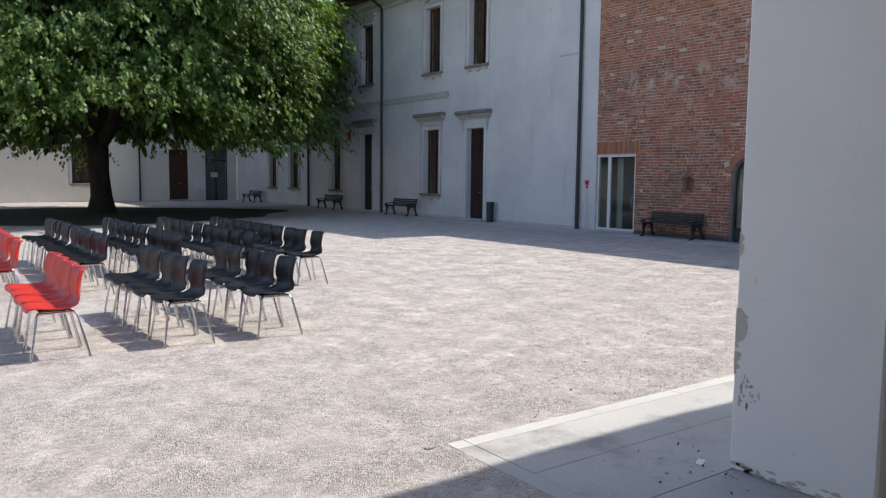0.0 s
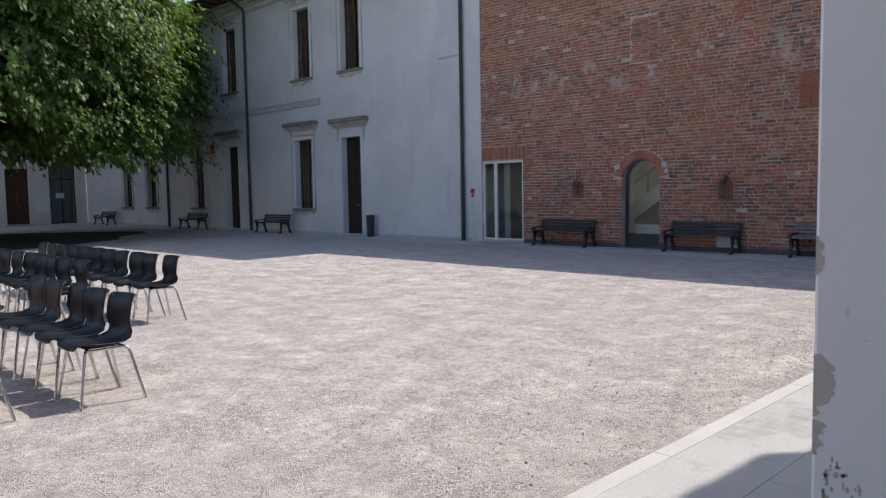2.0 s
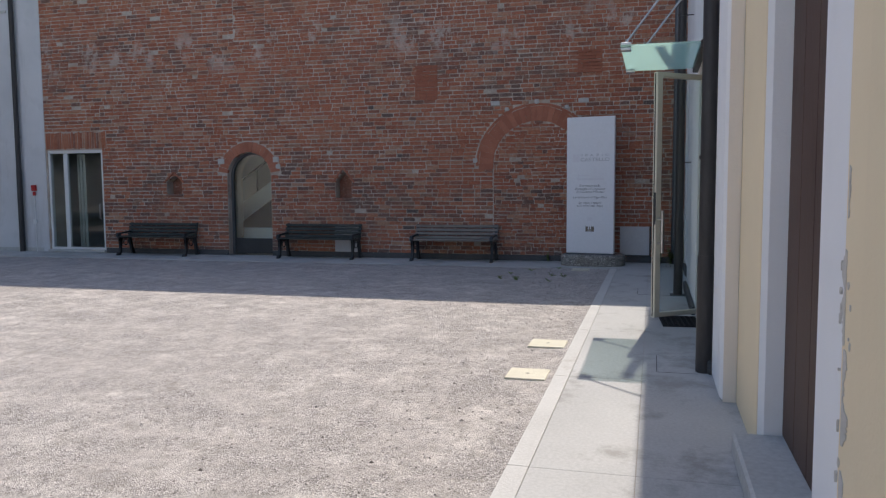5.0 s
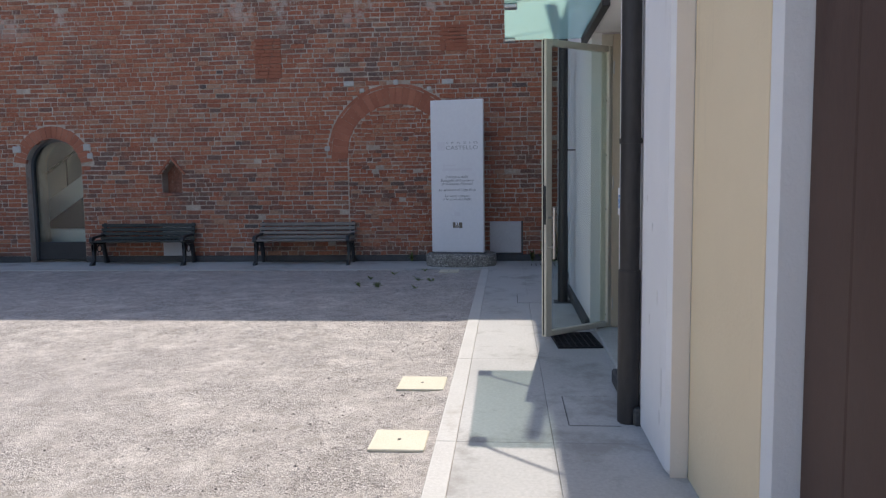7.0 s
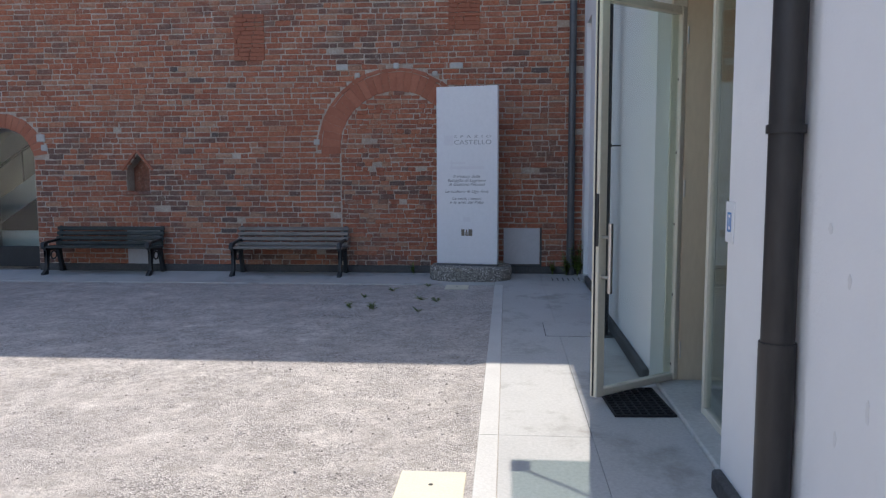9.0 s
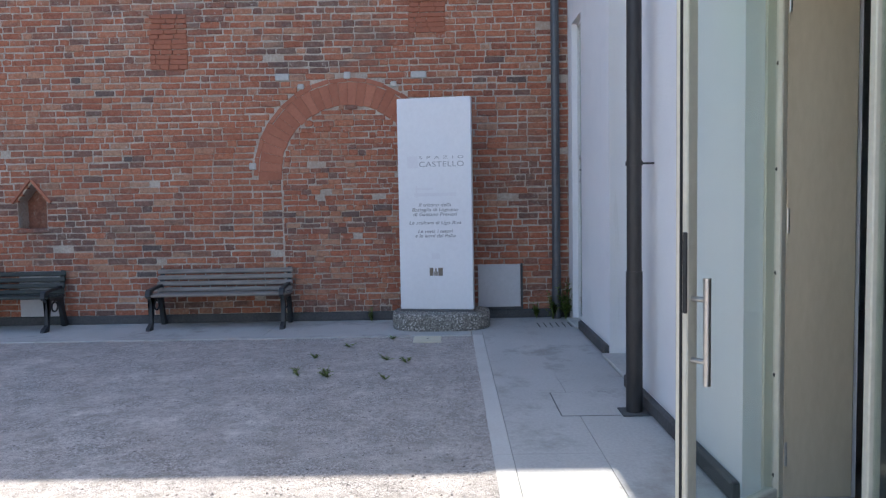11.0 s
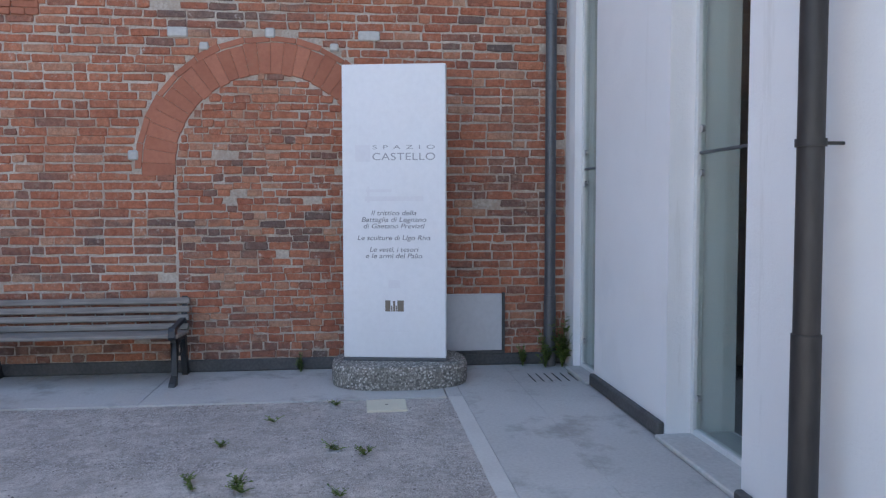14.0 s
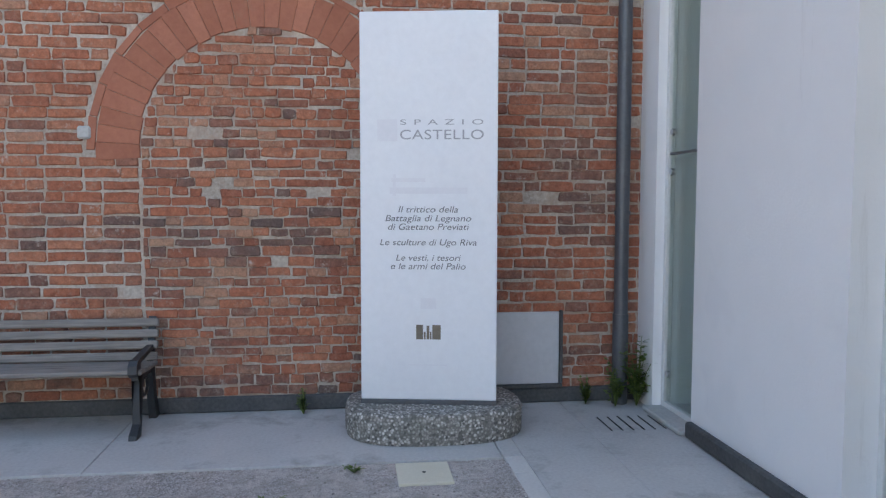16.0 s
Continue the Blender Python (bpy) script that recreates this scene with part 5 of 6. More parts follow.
# ---- benches ----
def bench(at, length, slat_material, label):
    """Cast iron ends with a curved back; it faces -x, its length runs along y."""
    ob = thing("bench", label, "bench", "benches along the wall", at)
    for sg in (-1, 1):
        y = sg * (length / 2 - 0.05)
        end = part("end_frame", Shape().prism([(-0.22, 0.405), (0.19, 0.385), (0.19, 0.345), (-0.22, 0.365)], "y", y - 0.022, y + 0.022), M_IRON, ob, "black cast iron end")
        s = Shape()
        s.prism([(-0.21, 0.40), (-0.14, 0.40), (-0.19, 0.22), (-0.21, 0.08), (-0.30, 0.03), (-0.31, 0.0), (-0.19, 0.0), (-0.16, 0.10), (-0.14, 0.22), (-0.10, 0.36)], "y", y - 0.025, y + 0.025)
        part("front_leg", s, M_IRON, end)
        s = Shape()
        s.prism([(0.10, 0.38), (0.19, 0.38), (0.22, 0.20), (0.27, 0.05), (0.31, 0.0), (0.20, 0.0), (0.18, 0.08), (0.14, 0.24)], "y", y - 0.025, y + 0.025)
        part("back_leg", s, M_IRON, end)
        s = Shape().prism([(0.14, 0.37), (0.20, 0.37), (0.245, 0.55), (0.285, 0.705), (0.25, 0.715), (0.205, 0.56)], "y", y - 0.022, y + 0.022)
        part("back_post", s, M_IRON, end)
        s = Shape().prism([(-0.27, 0.47), (-0.24, 0.50), (-0.19, 0.50), (-0.17, 0.47), (-0.19, 0.40), (-0.24, 0.39), (-0.28, 0.42)], "y", y - 0.028, y + 0.028)
        s.prism([(-0.19, 0.50), (0.20, 0.53), (0.20, 0.50), (-0.19, 0.465)], "y", y - 0.022, y + 0.022)
        part("armrest", s, M_IRON, end, "curled iron arm")
        s = Shape()
        ring = [(0.01 + 0.075 * math.cos(a), y, 0.28 + 0.06 * math.sin(a)) for a in (2 * math.pi * k / 12 for k in range(13))]
        s.tube(ring, 0.011, 6, False)
        part("scroll", s, M_IRON, end)
    a, b = -length / 2, length / 2
    for k in range(5):
        x = -0.245 + 0.088 * k
        z = 0.405 - 0.005 * k
        part("slat", Shape().soft_box(x, x + 0.075, a, b, z, z + 0.032, 0.008), slat_material, ob)
    for k in range(4):
        t = k / 3
        x, z = 0.185 + 0.065 * t, 0.445 + 0.225 * t
        m = Matrix.Translation((x, 0, z)) @ Matrix.Rotation(radians(13), 4, "Y")
        part("back_slat", Shape().soft_box(-0.034, -0.002, a, b, -0.029, 0.029, 0.008), slat_material, ob, at=m)
    return ob


bench(pose(17.735, 6.80, 0.0), 1.72, M_SLAT, "weathered grey wooden bench with black iron ends")
bench(pose(17.735, 9.71, 0.0), 1.74, M_SLAT_DARK, "dark slatted bench with iron ends by the brick wall")
bench(pose(17.735, 13.62, 0.0), 1.78, M_SLAT_DARK, "dark slatted bench with iron ends by the brick wall")
for y in (27.35, 33.9, 44.0):
    bench(pose(17.45, y, 0.0), 1.8, M_SLAT_DARK, "dark slatted bench with iron ends by the white facade")


# ---- chairs ----
def chair(at, material, label, group):
    """A one-piece plastic shell on four splayed chrome legs; it faces -x."""
    ob = thing("shell_chair", label, "chair", group, at)
    prof = [(-0.235, 0.418), (-0.222, 0.440), (-0.16, 0.450), (-0.06, 0.440), (0.04, 0.434), (0.115, 0.440), (0.172, 0.462), (0.208, 0.515), (0.222, 0.60), (0.231, 0.68), (0.245, 0.745), (0.262, 0.785), (0.284, 0.798), (0.297, 0.791)]
    half = [0.165, 0.200, 0.220, 0.226, 0.224, 0.220, 0.214, 0.211, 0.213, 0.216, 0.217, 0.212, 0.200, 0.188]
    n = 8
    top = []
    for i, ((x, z), w) in enumerate(zip(prof, half)):
        back = min(max((z - 0.45) / 0.15, 0), 1)
        for k in range(n + 1):
            u = -1 + 2 * k / n
            top.append(Vector((x - back * 0.060 * u * u, w * u, z + (1 - back) * 0.026 * u * u - (0.012 * u * u if i == 0 else 0))))
    m = len(prof)
    low = []
    for i in range(m):
        for k in range(n + 1):
            a = top[min(i + 1, m - 1) * (n + 1) + k] - top[max(i - 1, 0) * (n + 1) + k]
            nrm = Vector((a.z, 0, -a.x)).normalized()
            low.append(top[i * (n + 1) + k] + nrm * 0.009)
    c = len(top)
    faces = [(i * (n + 1) + k, i * (n + 1) + k + 1, (i + 1) * (n + 1) + k + 1, (i + 1) * (n + 1) + k) for i in range(m - 1) for k in range(n)]
    faces += [tuple(c + q for q in f[::-1]) for f in faces]
    rim = [k for k in range(n + 1)] + [i * (n + 1) + n for i in range(1, m)] + [(m - 1) * (n + 1) + k for k in range(n - 1, -1, -1)] + [i * (n + 1) for i in range(m - 2, 0, -1)]
    faces += [(a, b, c + b, c + a) for a, b in zip(rim, rim[1:] + rim[:1])]
    part("seat_shell", Shape().add(top + low, faces, True), material, ob)
    for sx, sy in ((-1, -1), (-1, 1), (1, -1), (1, 1)):
        foot = (0.258 if sx > 0 else -0.225, sy * 0.235, 0.0)
        part("leg", Shape().tube([(sx * 0.10, sy * 0.10, 0.425), (sx * 0.145, sy * 0.165, 0.415), (sx * 0.165 + 0.005, sy * 0.185, 0.39), foot], 0.0115, 8), M_CHROME, ob, "thin chrome leg")
    for sy in (-1, 1):
        part("side_rail", Shape().tube([(-0.15, sy * 0.168, 0.413), (0.155, sy * 0.168, 0.413)], 0.0105, 8), M_CHROME, ob)
    part("under_frame", Shape().soft_box(-0.13, 0.13, -0.11, 0.11, 0.415, 0.432, 0.005), M_IRON, ob)
    return ob


rng = random.Random(3)
black = chair(pose(3.17, 7.47, -0.012), M_BLACKPLASTIC, "black plastic shell chair on thin chrome legs", "black chairs in rows")
red = chair(pose(1.15, 7.62, -0.012), M_REDPLASTIC, "glossy red plastic shell chair on chrome legs", "red chairs in rows")


def chair_row(source, x, y0, count, skip_first=False):
    for k in range(1 if skip_first else 0, count):
        copy_thing(source, pose(x + rng.uniform(-0.03, 0.03), y0 + 0.47 * k + rng.uniform(-0.02, 0.02), -0.012, 0, 0, rng.uniform(-4, 4)))


chair_row(black, 3.17, 7.47, 5, True)
chair_row(black, 2.25, 7.57, 5)
chair_row(red, 1.15, 7.62, 4, True)
for x, y0, n in ((5.10, 10.72, 11), (4.15, 11.05, 11), (3.14, 11.22, 11), (2.18, 11.35, 11)):
    chair_row(black, x, y0, n)
chair_row(red, 1.06, 11.0, 9)


# ---- tree ----
def tree(x, y):
    ob = thing("tree", "broad old tree with dense drooping green leaves", "tree", at=pose(x, y, 0.03))
    r = random.Random(17)
    trunk = [(0, 0, -0.15), (0.02, 0, 0.12), (0.03, 0.02, 0.7), (-0.02, 0.03, 1.6), (-0.05, 0.0, 2.5), (-0.06, 0.0, 3.3)]
    part("trunk", Shape().tube(trunk, [0.80, 0.56, 0.41, 0.37, 0.40, 0.34], 18), M_BARK, ob, "dark furrowed trunk")
    for k in range(11):
        s = Shape()
        a = 2 * math.pi * k / 11 + r.uniform(-0.25, 0.25)
        reach, rise = r.uniform(3.6, 6.4), r.uniform(3.2, 6.4)
        start = Vector((-0.05, 0, r.uniform(2.3, 3.2)))
        pts = [start]
        for j in range(1, 6):
            t = j / 5
            pts.append(start + Vector((math.cos(a) * reach * t + r.uniform(-0.2, 0.2), math.sin(a) * reach * t + r.uniform(-0.2, 0.2), rise * (1 - (1 - t) ** 1.8))))
        s.tube(pts, [0.26 * (1 - 0.8 * j / 5) for j in range(6)], 9)
        for j in range(2, 6):
            for _ in range(2):
                b = a + r.uniform(-1.1, 1.1)
                p = pts[j]
                q = p + Vector((math.cos(b) * r.uniform(1.2, 2.8), math.sin(b) * r.uniform(1.2, 2.8), r.uniform(-0.6, 1.4)))
                mid = (p + q) / 2 + Vector((0, 0, 0.25))
                s.tube([p, mid, q], [0.09, 0.055, 0.02], 6)
        part("limb", s, M_BARK, ob, "dark spreading limb")
    g = np.random.default_rng(9)
    # boughs: long sprays that arch out and droop, leaves hanging along them
    boughs = []
    while len(boughs) < 1450:
        u = g.normal(size=3)
        u /= np.linalg.norm(u)
        a = math.atan2(u[1], u[0])
        lumps = 1.0 + 0.07 * math.sin(3 * a + 1.0) + 0.06 * math.sin(5 * a + 4 * u[2]) + 0.05 * math.sin(9 * u[2] + 2 * a)
        k = (0.93 if g.random() < 0.55 else g.uniform(0.3, 0.88)) * lumps
        c = np.array([9.5, 8.3, 9.4]) * u * k
        c[2] += 5.7
        reach = math.hypot(c[0], c[1])
        low = 5.25 - 1.75 * min(max((reach - 1.4) / 4.6, 0.0), 1.0) + 0.45 * math.sin(3.1 * a + 0.6) + 0.3 * math.sin(7 * a)
        if c[2] > low:
            boughs.append((c, a, 2.1 if k < 0.8 * lumps else 1.0))
    starts, ways, lengths, broad, outward = [], [], [], [], []
    for c, a, wide in boughs:
        size = g.uniform(0.65, 1.35)
        for _ in range(int(15 * size)):
            yaw = a + g.normal() * 1.1
            starts.append(c + g.normal(size=3) * np.array([0.5, 0.5, 0.26]) * size)
            ways.append((math.cos(yaw), math.sin(yaw), g.uniform(-0.15, 0.55)))
            lengths.append(size * g.uniform(0.5, 1.15))
            broad.append(wide)
            outward.append(a)
    starts, ways, lengths = np.array(starts), np.array(ways), np.array(lengths)
    per = 24
    t = np.tile(np.linspace(0.06, 1.0, per), len(starts)) + g.uniform(-0.03, 0.03, per * len(starts))
    base, way, ln = np.repeat(starts, per, 0), np.repeat(ways, per, 0), np.repeat(lengths, per)
    p = base + way * (ln * t)[:, None]
    p[:, 2] -= 0.75 * ln * t * t
    p += g.normal(size=p.shape) * 0.05
    n = len(p)
    yaw = np.repeat(np.array(outward), per) + g.normal(size=n) * 0.6
    tip = g.uniform(-1.35, -0.25, n)
    size = g.uniform(0.13, 0.23, n) * np.repeat(np.array(broad), per)
    d = np.stack([np.cos(yaw) * np.cos(tip), np.sin(yaw) * np.cos(tip), np.sin(tip)], 1) * size[:, None]
    w = np.stack([-np.sin(yaw), np.cos(yaw), g.uniform(-0.3, 0.3, n)], 1) * (size * 0.27)[:, None]
    sag = np.array([0, 0, -0.015])
    quads = np.stack([p, p + d * 0.45 + w, p + d + sag, p + d * 0.45 - w], 1).reshape(-1, 3)
    verts, faces = quads.tolist(), np.arange(4 * n).reshape(-1, 4).tolist()
    me = bpy.data.meshes.new("crown")
    me.from_pydata(verts, [], faces)
    me.materials.append(M_LEAF)
    part("crown", me, None, ob, "dense green leaves with gaps")
    return ob


tree(6.75, 33.0)

# ---- banner stand ----
st = thing("information_banner", "tall white printed panel standing on a stone base", "banner", at=pose(17.365, 4.11, 0.195, 0, 0, -90 - 10.5))
W, H = 0.885, 2.53
part("panel", Shape().soft_box(-W / 2, W / 2, 0.0, 0.09, 0.03, H, 0.006), M_BANNER, st)
part("bottom_rail", Shape().soft_box(-W / 2 - 0.002, W / 2 + 0.002, -0.004, 0.094, 0.0, 0.03, 0.004), M_GREYPIPE, st, "grey metal foot rail")


def lettering(text, x, z, size, parent, material, shear=0.0, spacing=1.0, wide=None, align="CENTER"):
    cu = bpy.data.curves.new("lettering", "FONT")
    cu.body, cu.size, cu.align_x, cu.shear, cu.space_character, cu.extrude = text, size, align, shear, spacing, 0.0008
    tmp = new("lettering_source", cu)
    bpy.context.view_layer.update()
    me = bpy.data.meshes.new_from_object(tmp.evaluated_get(bpy.context.evaluated_depsgraph_get()))
    bpy.data.objects.remove(tmp)
    if wide:
        xs = [v.co.x for v in me.vertices]
        k = wide / (max(xs) - min(xs))
        for v in me.vertices:
            v.co.x *= k
    me.materials.clear()
    me.materials.append(material)
    # one mesh for each letter: its islands, a dot joined to the stroke below it
    bm = bmesh.new()
    bm.from_mesh(me)
    bm.verts.ensure_lookup_table()
    left, islands = set(range(len(bm.verts))), []
    while left:
        stack, isle = [left.pop()], []
        while stack:
            i = stack.pop()
            isle.append(i)
            for e in bm.verts[i].link_edges:
                k = e.other_vert(bm.verts[i]).index
                if k in left:
                    left.discard(k)
                    stack.append(k)
        islands.append(isle)
    for isle in islands:
        index = {v: k for k, v in enumerate(isle)}
        faces = [[index[v.index] for v in f.verts] for f in bm.faces if f.verts[0].index in index]
        glyph = bpy.data.meshes.new("letter")
        glyph.from_pydata([tuple(bm.verts[i].co) for i in isle], [], faces)
        glyph.materials.append(material)
        part("letter", glyph, None, parent, at=pose(x, -0.0012, z + 0.03, 90, 0, 0))
    bm.free()


lettering("SPAZIO", 0.085, 1.785, 0.048, st, M_HEAD_INK, 0, 1.9, 0.53)
lettering("CASTELLO", 0.085, 1.692, 0.088, st, M_HEAD_INK, 0, 1.05, 0.535)
for text, z, wide in (("Il trittico della", 1.225, 0.385), ("Battaglia di Legnano", 1.168, 0.555), ("di Gaetano Previati", 1.113, 0.525), ("Le sculture di Ugo Riva", 1.013, 0.625), ("Le vesti, i tesori", 0.913, 0.42), ("e le armi del Palio", 0.858, 0.485)):
    lettering(text, -0.005, z, 0.058, st, M_INK, 0.22, 1.0, wide)


def bar(x0, x1, z0, z1, material, name="print_bar", label=""):
    part(name, Shape().box(x0, x1, -0.001, 0.0, z0 + 0.03, z1 + 0.03), material, st, label)


for x0, x1, z0, z1 in ((-0.24, -0.02, 1.42, 1.445), (-0.25, 0.25, 1.345, 1.385), (-0.23, -0.21, 1.33, 1.47), (-0.33, -0.20, 1.68, 1.82), (-0.13, 0.12, 0.228, 0.235), (-0.05, 0.05, 0.60, 0.67)):
    bar(x0, x1, z0, z1, M_FADED, "print_bar", "faded pale print")
for x0, x1, z0, z1 in ((-0.080, -0.035, 0.40, 0.495), (0.025, 0.080, 0.40, 0.495), (-0.012, 0.006, 0.40, 0.49), (-0.03, -0.018, 0.40, 0.45), (0.010, 0.02, 0.40, 0.45)):
    bar(x0, x1, z0, z1, M_BRONZE_INK, "logo_shape", "small brown square emblem")

# rounded stone base
s = Shape()
n, ring = 40, []
for k in range(n):
    a = 2 * math.pi * k / n
    ca, sa = math.cos(a), math.sin(a)
    ring.append((0.42 * (abs(ca) ** 0.75) * (1 if ca > 0 else -1), 0.59 * (abs(sa) ** 0.75) * (1 if sa > 0 else -1)))
rows = [(0.985, 0.0), (1.0, 0.03), (1.0, 0.155), (0.985, 0.182), (0.955, 0.195)]
verts = [(x * k, y * k, z) for k, z in rows for x, y in ring]
faces = [(i * n + k, i * n + (k + 1) % n, (i + 1) * n + (k + 1) % n, (i + 1) * n + k) for i in range(4) for k in range(n)]
faces += [tuple(range(n))[::-1], tuple(range(4 * n, 5 * n))]
base = thing("stone_base", "rounded pebble concrete base on the pavement", "base", at=pose(17.52, 4.06, 0.0005))
part("block", Shape().add(verts, faces), M_AGG, base)

# ---- small things ----
pl = thing("wall_panel", "blank pale grey panel in the brick wall", "panel", at=pose(18.03, 3.32, 0.0))
part("sheet", Shape().soft_box(-0.004, 0.030, -0.27, 0.27, 0.145, 0.69, 0.004), M_PANEL, pl)
part("rim", Shape().soft_box(-0.010, 0.028, -0.30, 0.30, 0.116, 0.142, 0.004).soft_box(-0.008, 0.028, -0.30, -0.275, 0.145, 0.70, 0.004), M_PLINTH, pl)
pl = thing("wall_panel", "small blank grey service panel behind the bench", "panel", at=pose(18.03, 9.20, 0.0))
part("sheet", Shape().soft_box(-0.004, 0.030, -0.28, 0.28, 0.115, 0.70, 0.004), M_PANEL, pl)

bx = thing("alarm_box", "small red alarm box with a thin conduit", "alarm", at=pose(18.05, 17.18, 0.0))
part("box", Shape().soft_box(-0.06, 0.0, -0.06, 0.06, 1.44, 1.58, 0.008), M_REDBOX, bx)
part("box_lower", Shape().soft_box(-0.05, 0.0, -0.03, 0.03, 1.33, 1.42, 0.006), M_REDBOX, bx)
part("conduit", Shape().tube([(-0.015, 0.0, 0.0), (-0.015, 0.0, 1.33)], 0.012, 8), M_WHITEMETAL, bx)
part("junction", Shape().soft_box(-0.05, 0.0, -0.05, 0.05, 0.66, 0.76, 0.006), M_WHITEMETAL, bx)
bx = thing("alarm_box", "small red alarm box high on the facade", "alarm", at=pose(18.05, 32.9, 0.0))
part("box", Shape().soft_box(-0.07, 0.0, -0.13, 0.13, 3.35, 3.75, 0.01), M_REDBOX, bx)

bn = thing("litter_bin", "black cylindrical litter bin by the facade door", "bin", at=pose(17.78, 21.75, 0.0))
part("body", Shape().tube([(0, 0, 0.0), (0, 0, 0.72)], [0.125, 0.14], 20), M_IRON, bn)
part("rim", Shape().tube([(0, 0, 0.721), (0, 0, 0.745)], 0.148, 20), M_IRON, bn)

es = thing("sign_easel", "pale easel with notice sheets by the far door", "easel", at=pose(15.35, 47.2, 0.0))
for p, q in (((-0.35, 0, 0), (0, 0.15, 1.55)), ((0.35, 0, 0), (0, 0.15, 1.55)), ((0, 0.6, 0), (0, 0.15, 1.55))):
    part("leg", Shape().tube([p, q], 0.022, 8), M_WHITEMETAL, es)
part("board", Shape().soft_box(-0.33, 0.33, -0.04, -0.005, 0.75, 1.5, 0.006), M_SIGNWHITE, es)
part("tray", Shape().soft_box(-0.38, 0.38, -0.1, 0.04, 0.69, 0.74, 0.006), M_WHITEMETAL, es)

sg = thing("entrance_plate", "small white plate with a blue mark by the entrance", "sign", at=pose(10.15, 2.51, 1.20))
part("plate", Shape().soft_box(-0.02, 0.10, 0.0005, 0.008, 0.0, 0.19, 0.002), M_SIGNWHITE, sg)
part("mark", Shape().box(0.01, 0.07, 0.008, 0.0092, 0.05, 0.06).box(0.01, 0.07, 0.008, 0.0092, 0.13, 0.14).box(0.01, 0.022, 0.008, 0.0092, 0.06, 0.13).box(0.058, 0.07, 0.008, 0.0092, 0.06, 0.13).box(0.033, 0.047, 0.008, 0.0094, 0.075, 0.115), M_BLUE, sg, "blue square mark")

for x0, x1, y0, y1 in ((8.80, 9.13, 3.755, 4.07), (9.99, 10.33, 3.745, 4.08), (16.505, 16.83, 4.055, 4.36)):
    cv = thing("ground_cover", "pale square inspection cover set in the gravel", "cover", "inspection covers", pose((x0 + x1) / 2, (y0 + y1) / 2, -0.015))
    w, h = (x1 - x0) / 2, (y1 - y0) / 2
    part("lid", Shape().soft_box(-w, w, -h, h, -0.02, 0.016, 0.004), M_COVER, cv)
    part("lift_hole", Shape().tube([(0, 0, 0.0165), (0, 0, 0.0175)], 0.012, 8), M_RUBBER, cv)

# slotted drain in the corner of the pavement
dr = thing("floor_drain", "slotted drain cut in the pavement", "drain", at=pose(17.44, 2.70, 0.0))
for k in range(6):
    part("slot", Shape().box(-0.16, 0.16, -0.19 + 0.075 * k, -0.178 + 0.075 * k, 0.0015, 0.0025), M_RUBBER, dr)
# small hatch outlines cut in the pavement
for cx, cy, w, h in ((9.55, 2.78, 0.30, 0.15), (13.95, 2.95, 0.32, 0.22)):
    hc = thing("pavement_hatch", "flush concrete hatch in the pavement", "cover", at=pose(cx, cy, 0.0))
    part("lid", Shape().soft_box(-w, w, -h, h, -0.01, 0.004, 0.002), M_SLAB, hc)
    part("gap", Shape().box(-w - 0.008, -w - 0.002, -h, h, 0.0012, 0.0022).box(w + 0.002, w + 0.008, -h, h, 0.0012, 0.0022).box(-w, w, h + 0.002, h + 0.008, 0.0012, 0.0022), M_PLINTH, hc)


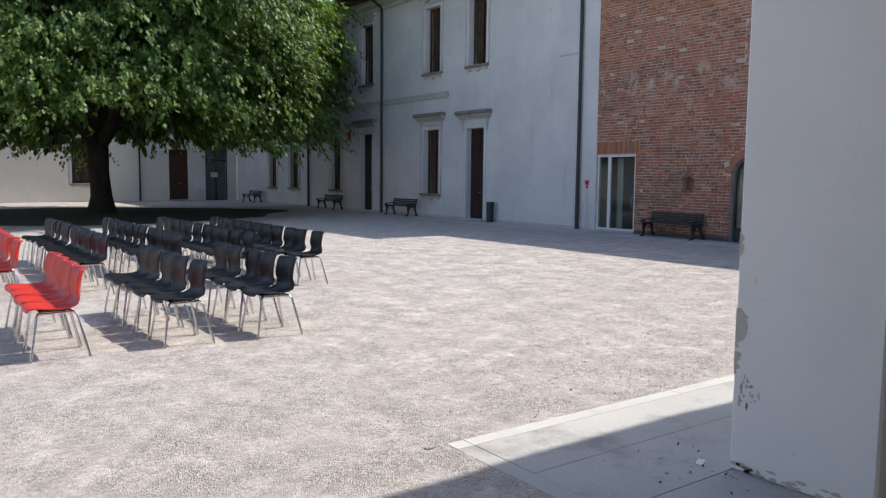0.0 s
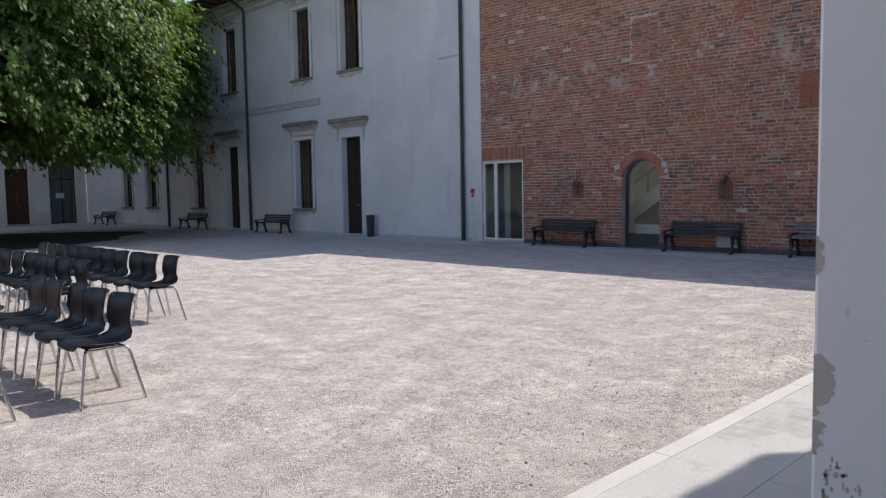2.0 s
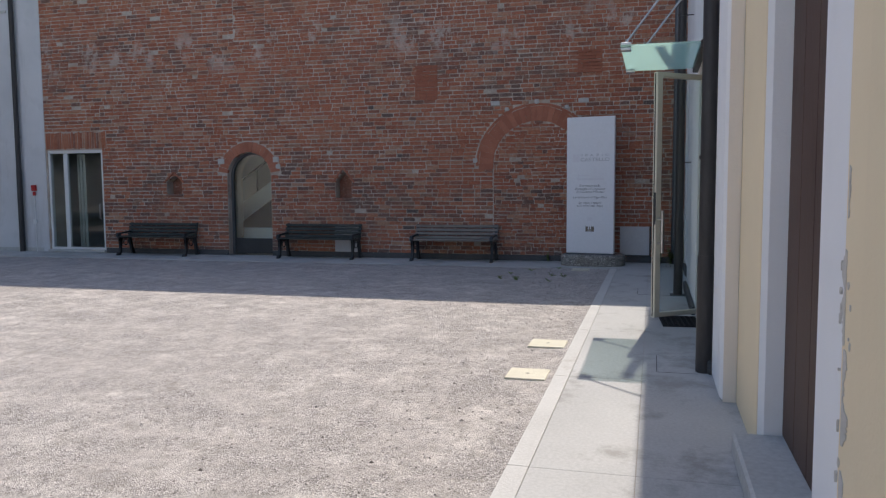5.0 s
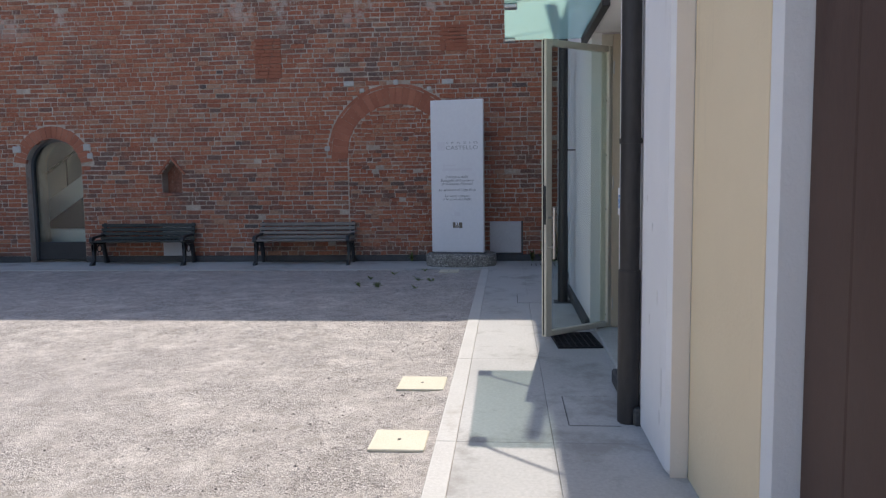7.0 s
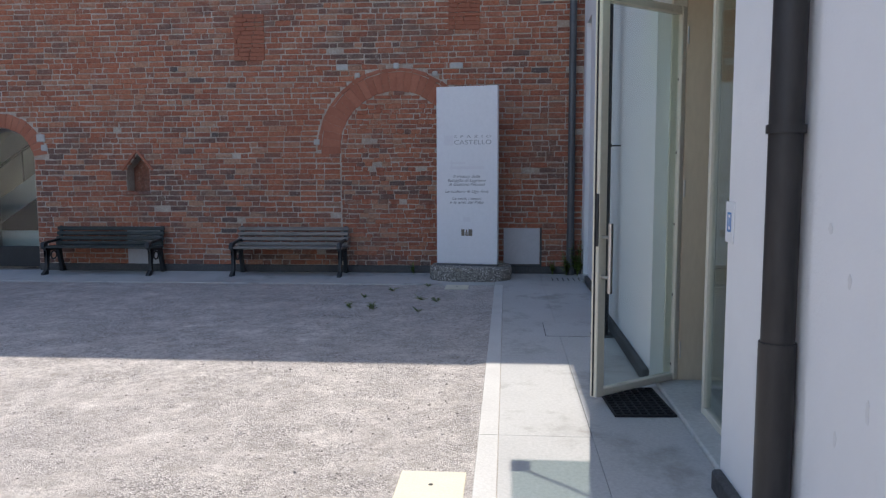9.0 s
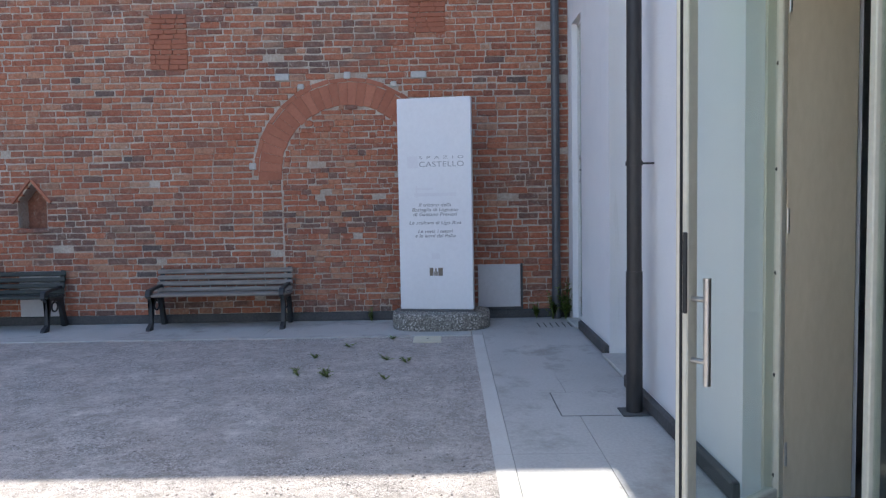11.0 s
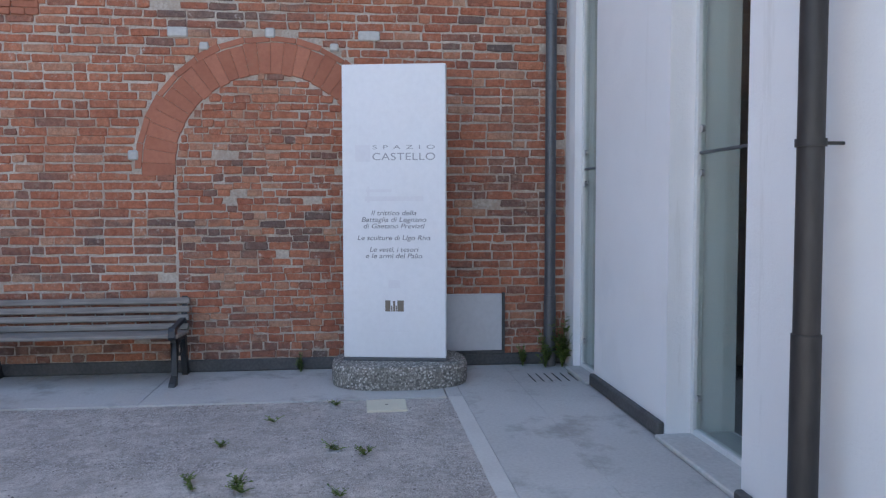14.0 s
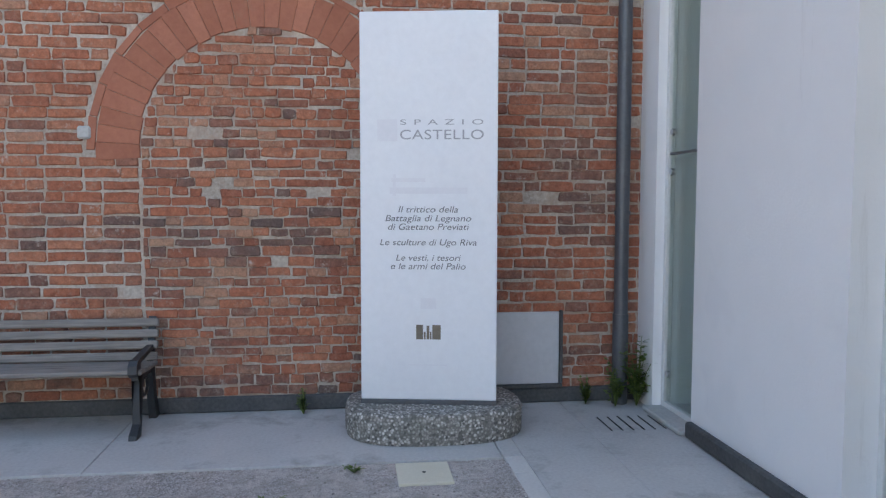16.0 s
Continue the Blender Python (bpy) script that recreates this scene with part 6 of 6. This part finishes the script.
def weed(x, y, size, seed, tall=False, z=-0.015):
    ob = thing("weed", "small green weed growing at the wall foot" if tall else "small dry green weed in the gravel", "weed", "weeds", pose(x, y, z))
    r = random.Random(seed)
    leaves, stems = Shape(), Shape()
    for k in range(7 if not tall else 22):
        a, lean = r.uniform(0, 6.28), r.uniform(0.2, 0.9) * size * (0.5 if tall else 1)
        hgt = size * r.uniform(0.35, 1.0) * (1.6 if tall else 0.6)
        tip = Vector((math.cos(a) * lean, math.sin(a) * lean, hgt))
        stems.tube([(0, 0, 0), tuple(tip * 0.5 + Vector((0, 0, hgt * 0.12))), tuple(tip)], [0.003, 0.0025, 0.001], 4)
        for j in range(14 if tall else 6):
            t = r.uniform(0.25, 1.0)
            p = tip * t + Vector((0, 0, 0.1 * hgt * (1 - t)))
            b, ln = r.uniform(0, 6.28), size * r.uniform(0.12, 0.28) * (0.75 if tall else 1.0)
            d = Vector((math.cos(b), math.sin(b), r.uniform(-0.3, 0.6))) * ln
            w = Vector((-math.sin(b), math.cos(b), 0)) * ln * 0.3
            leaves.add([p, p + d * 0.5 + w, p + d, p + d * 0.5 - w], [(0, 1, 2, 3)])
    part("stem", stems, M_WEED, ob)
    part("leaves", leaves, M_WEED, ob)
    return ob


for k, (x, y, sz) in enumerate(WEEDS):
    weed(x, y, sz, 100 + k)
weed(17.86, 2.50, 0.34, 300, True, 0.0)
weed(17.86, 2.66, 0.24, 305, True, 0.0)
weed(17.95, 2.86, 0.15, 306, True, 0.0)
weed(17.93, 4.95, 0.12, 301, True, 0.0)

# single bricks of the wall nearest the path's end
variants = []
rng = random.Random(31)
for k in range(14):
    s = Shape()
    brick_shape(s, 0, 0.2, 0, 0.067, 0, random.Random(k), x=0.0, back=0.055)
    me = s.mesh("brick", M_BRICK_ONE)
    for v in me.vertices:
        v.co.y, v.co.z = v.co.y / 0.2, v.co.z / 0.067
    variants.append(me)
for y0, y1, z0, z1, proud in near:
    b = new("brick", variants[rng.randrange(14)])
    b.parent = wall_east
    b.matrix_basis = Matrix.Translation((XB - proud, y0, z0)) @ Matrix.Diagonal((1, y1 - y0, z1 - z0, 1))

# dry leaves and a scrap of paper by the pier
rng = random.Random(77)
s = Shape()
for k in range(30):
    x, y = rng.gauss(3.66, 0.16), rng.gauss(2.56, 0.20)
    a, ln = rng.uniform(0, 6.28), rng.uniform(0.005, 0.018)
    d, w = Vector((math.cos(a), math.sin(a), rng.uniform(-0.1, 0.4))) * ln, Vector((-math.sin(a), math.cos(a), 0.2)) * ln * 0.4
    p = Vector((x, y, 0.004))
    s.add([p - d, p + w, p + d + Vector((0, 0, 0.004)), p - w], [(0, 1, 2, 3)])
tagged(part("fallen_leaves", s, M_BARK), "dry dark leaves fallen on the pavement", "leaves", kind="stuff")
ps = thing("paper_scrap", "crumpled scrap of white paper on the pavement", "litter", at=pose(3.79, 2.62, 0.0, 0, 0, 25))
part("sheet", Shape().add([(-0.05, -0.02, 0.003), (0.0, -0.024, 0.010), (0.05, -0.018, 0.003), (0.046, 0.02, 0.004), (0.0, 0.018, 0.012), (-0.048, 0.022, 0.003)], [(0, 1, 4, 5), (1, 2, 3, 4)]), M_SIGNWHITE, ps)
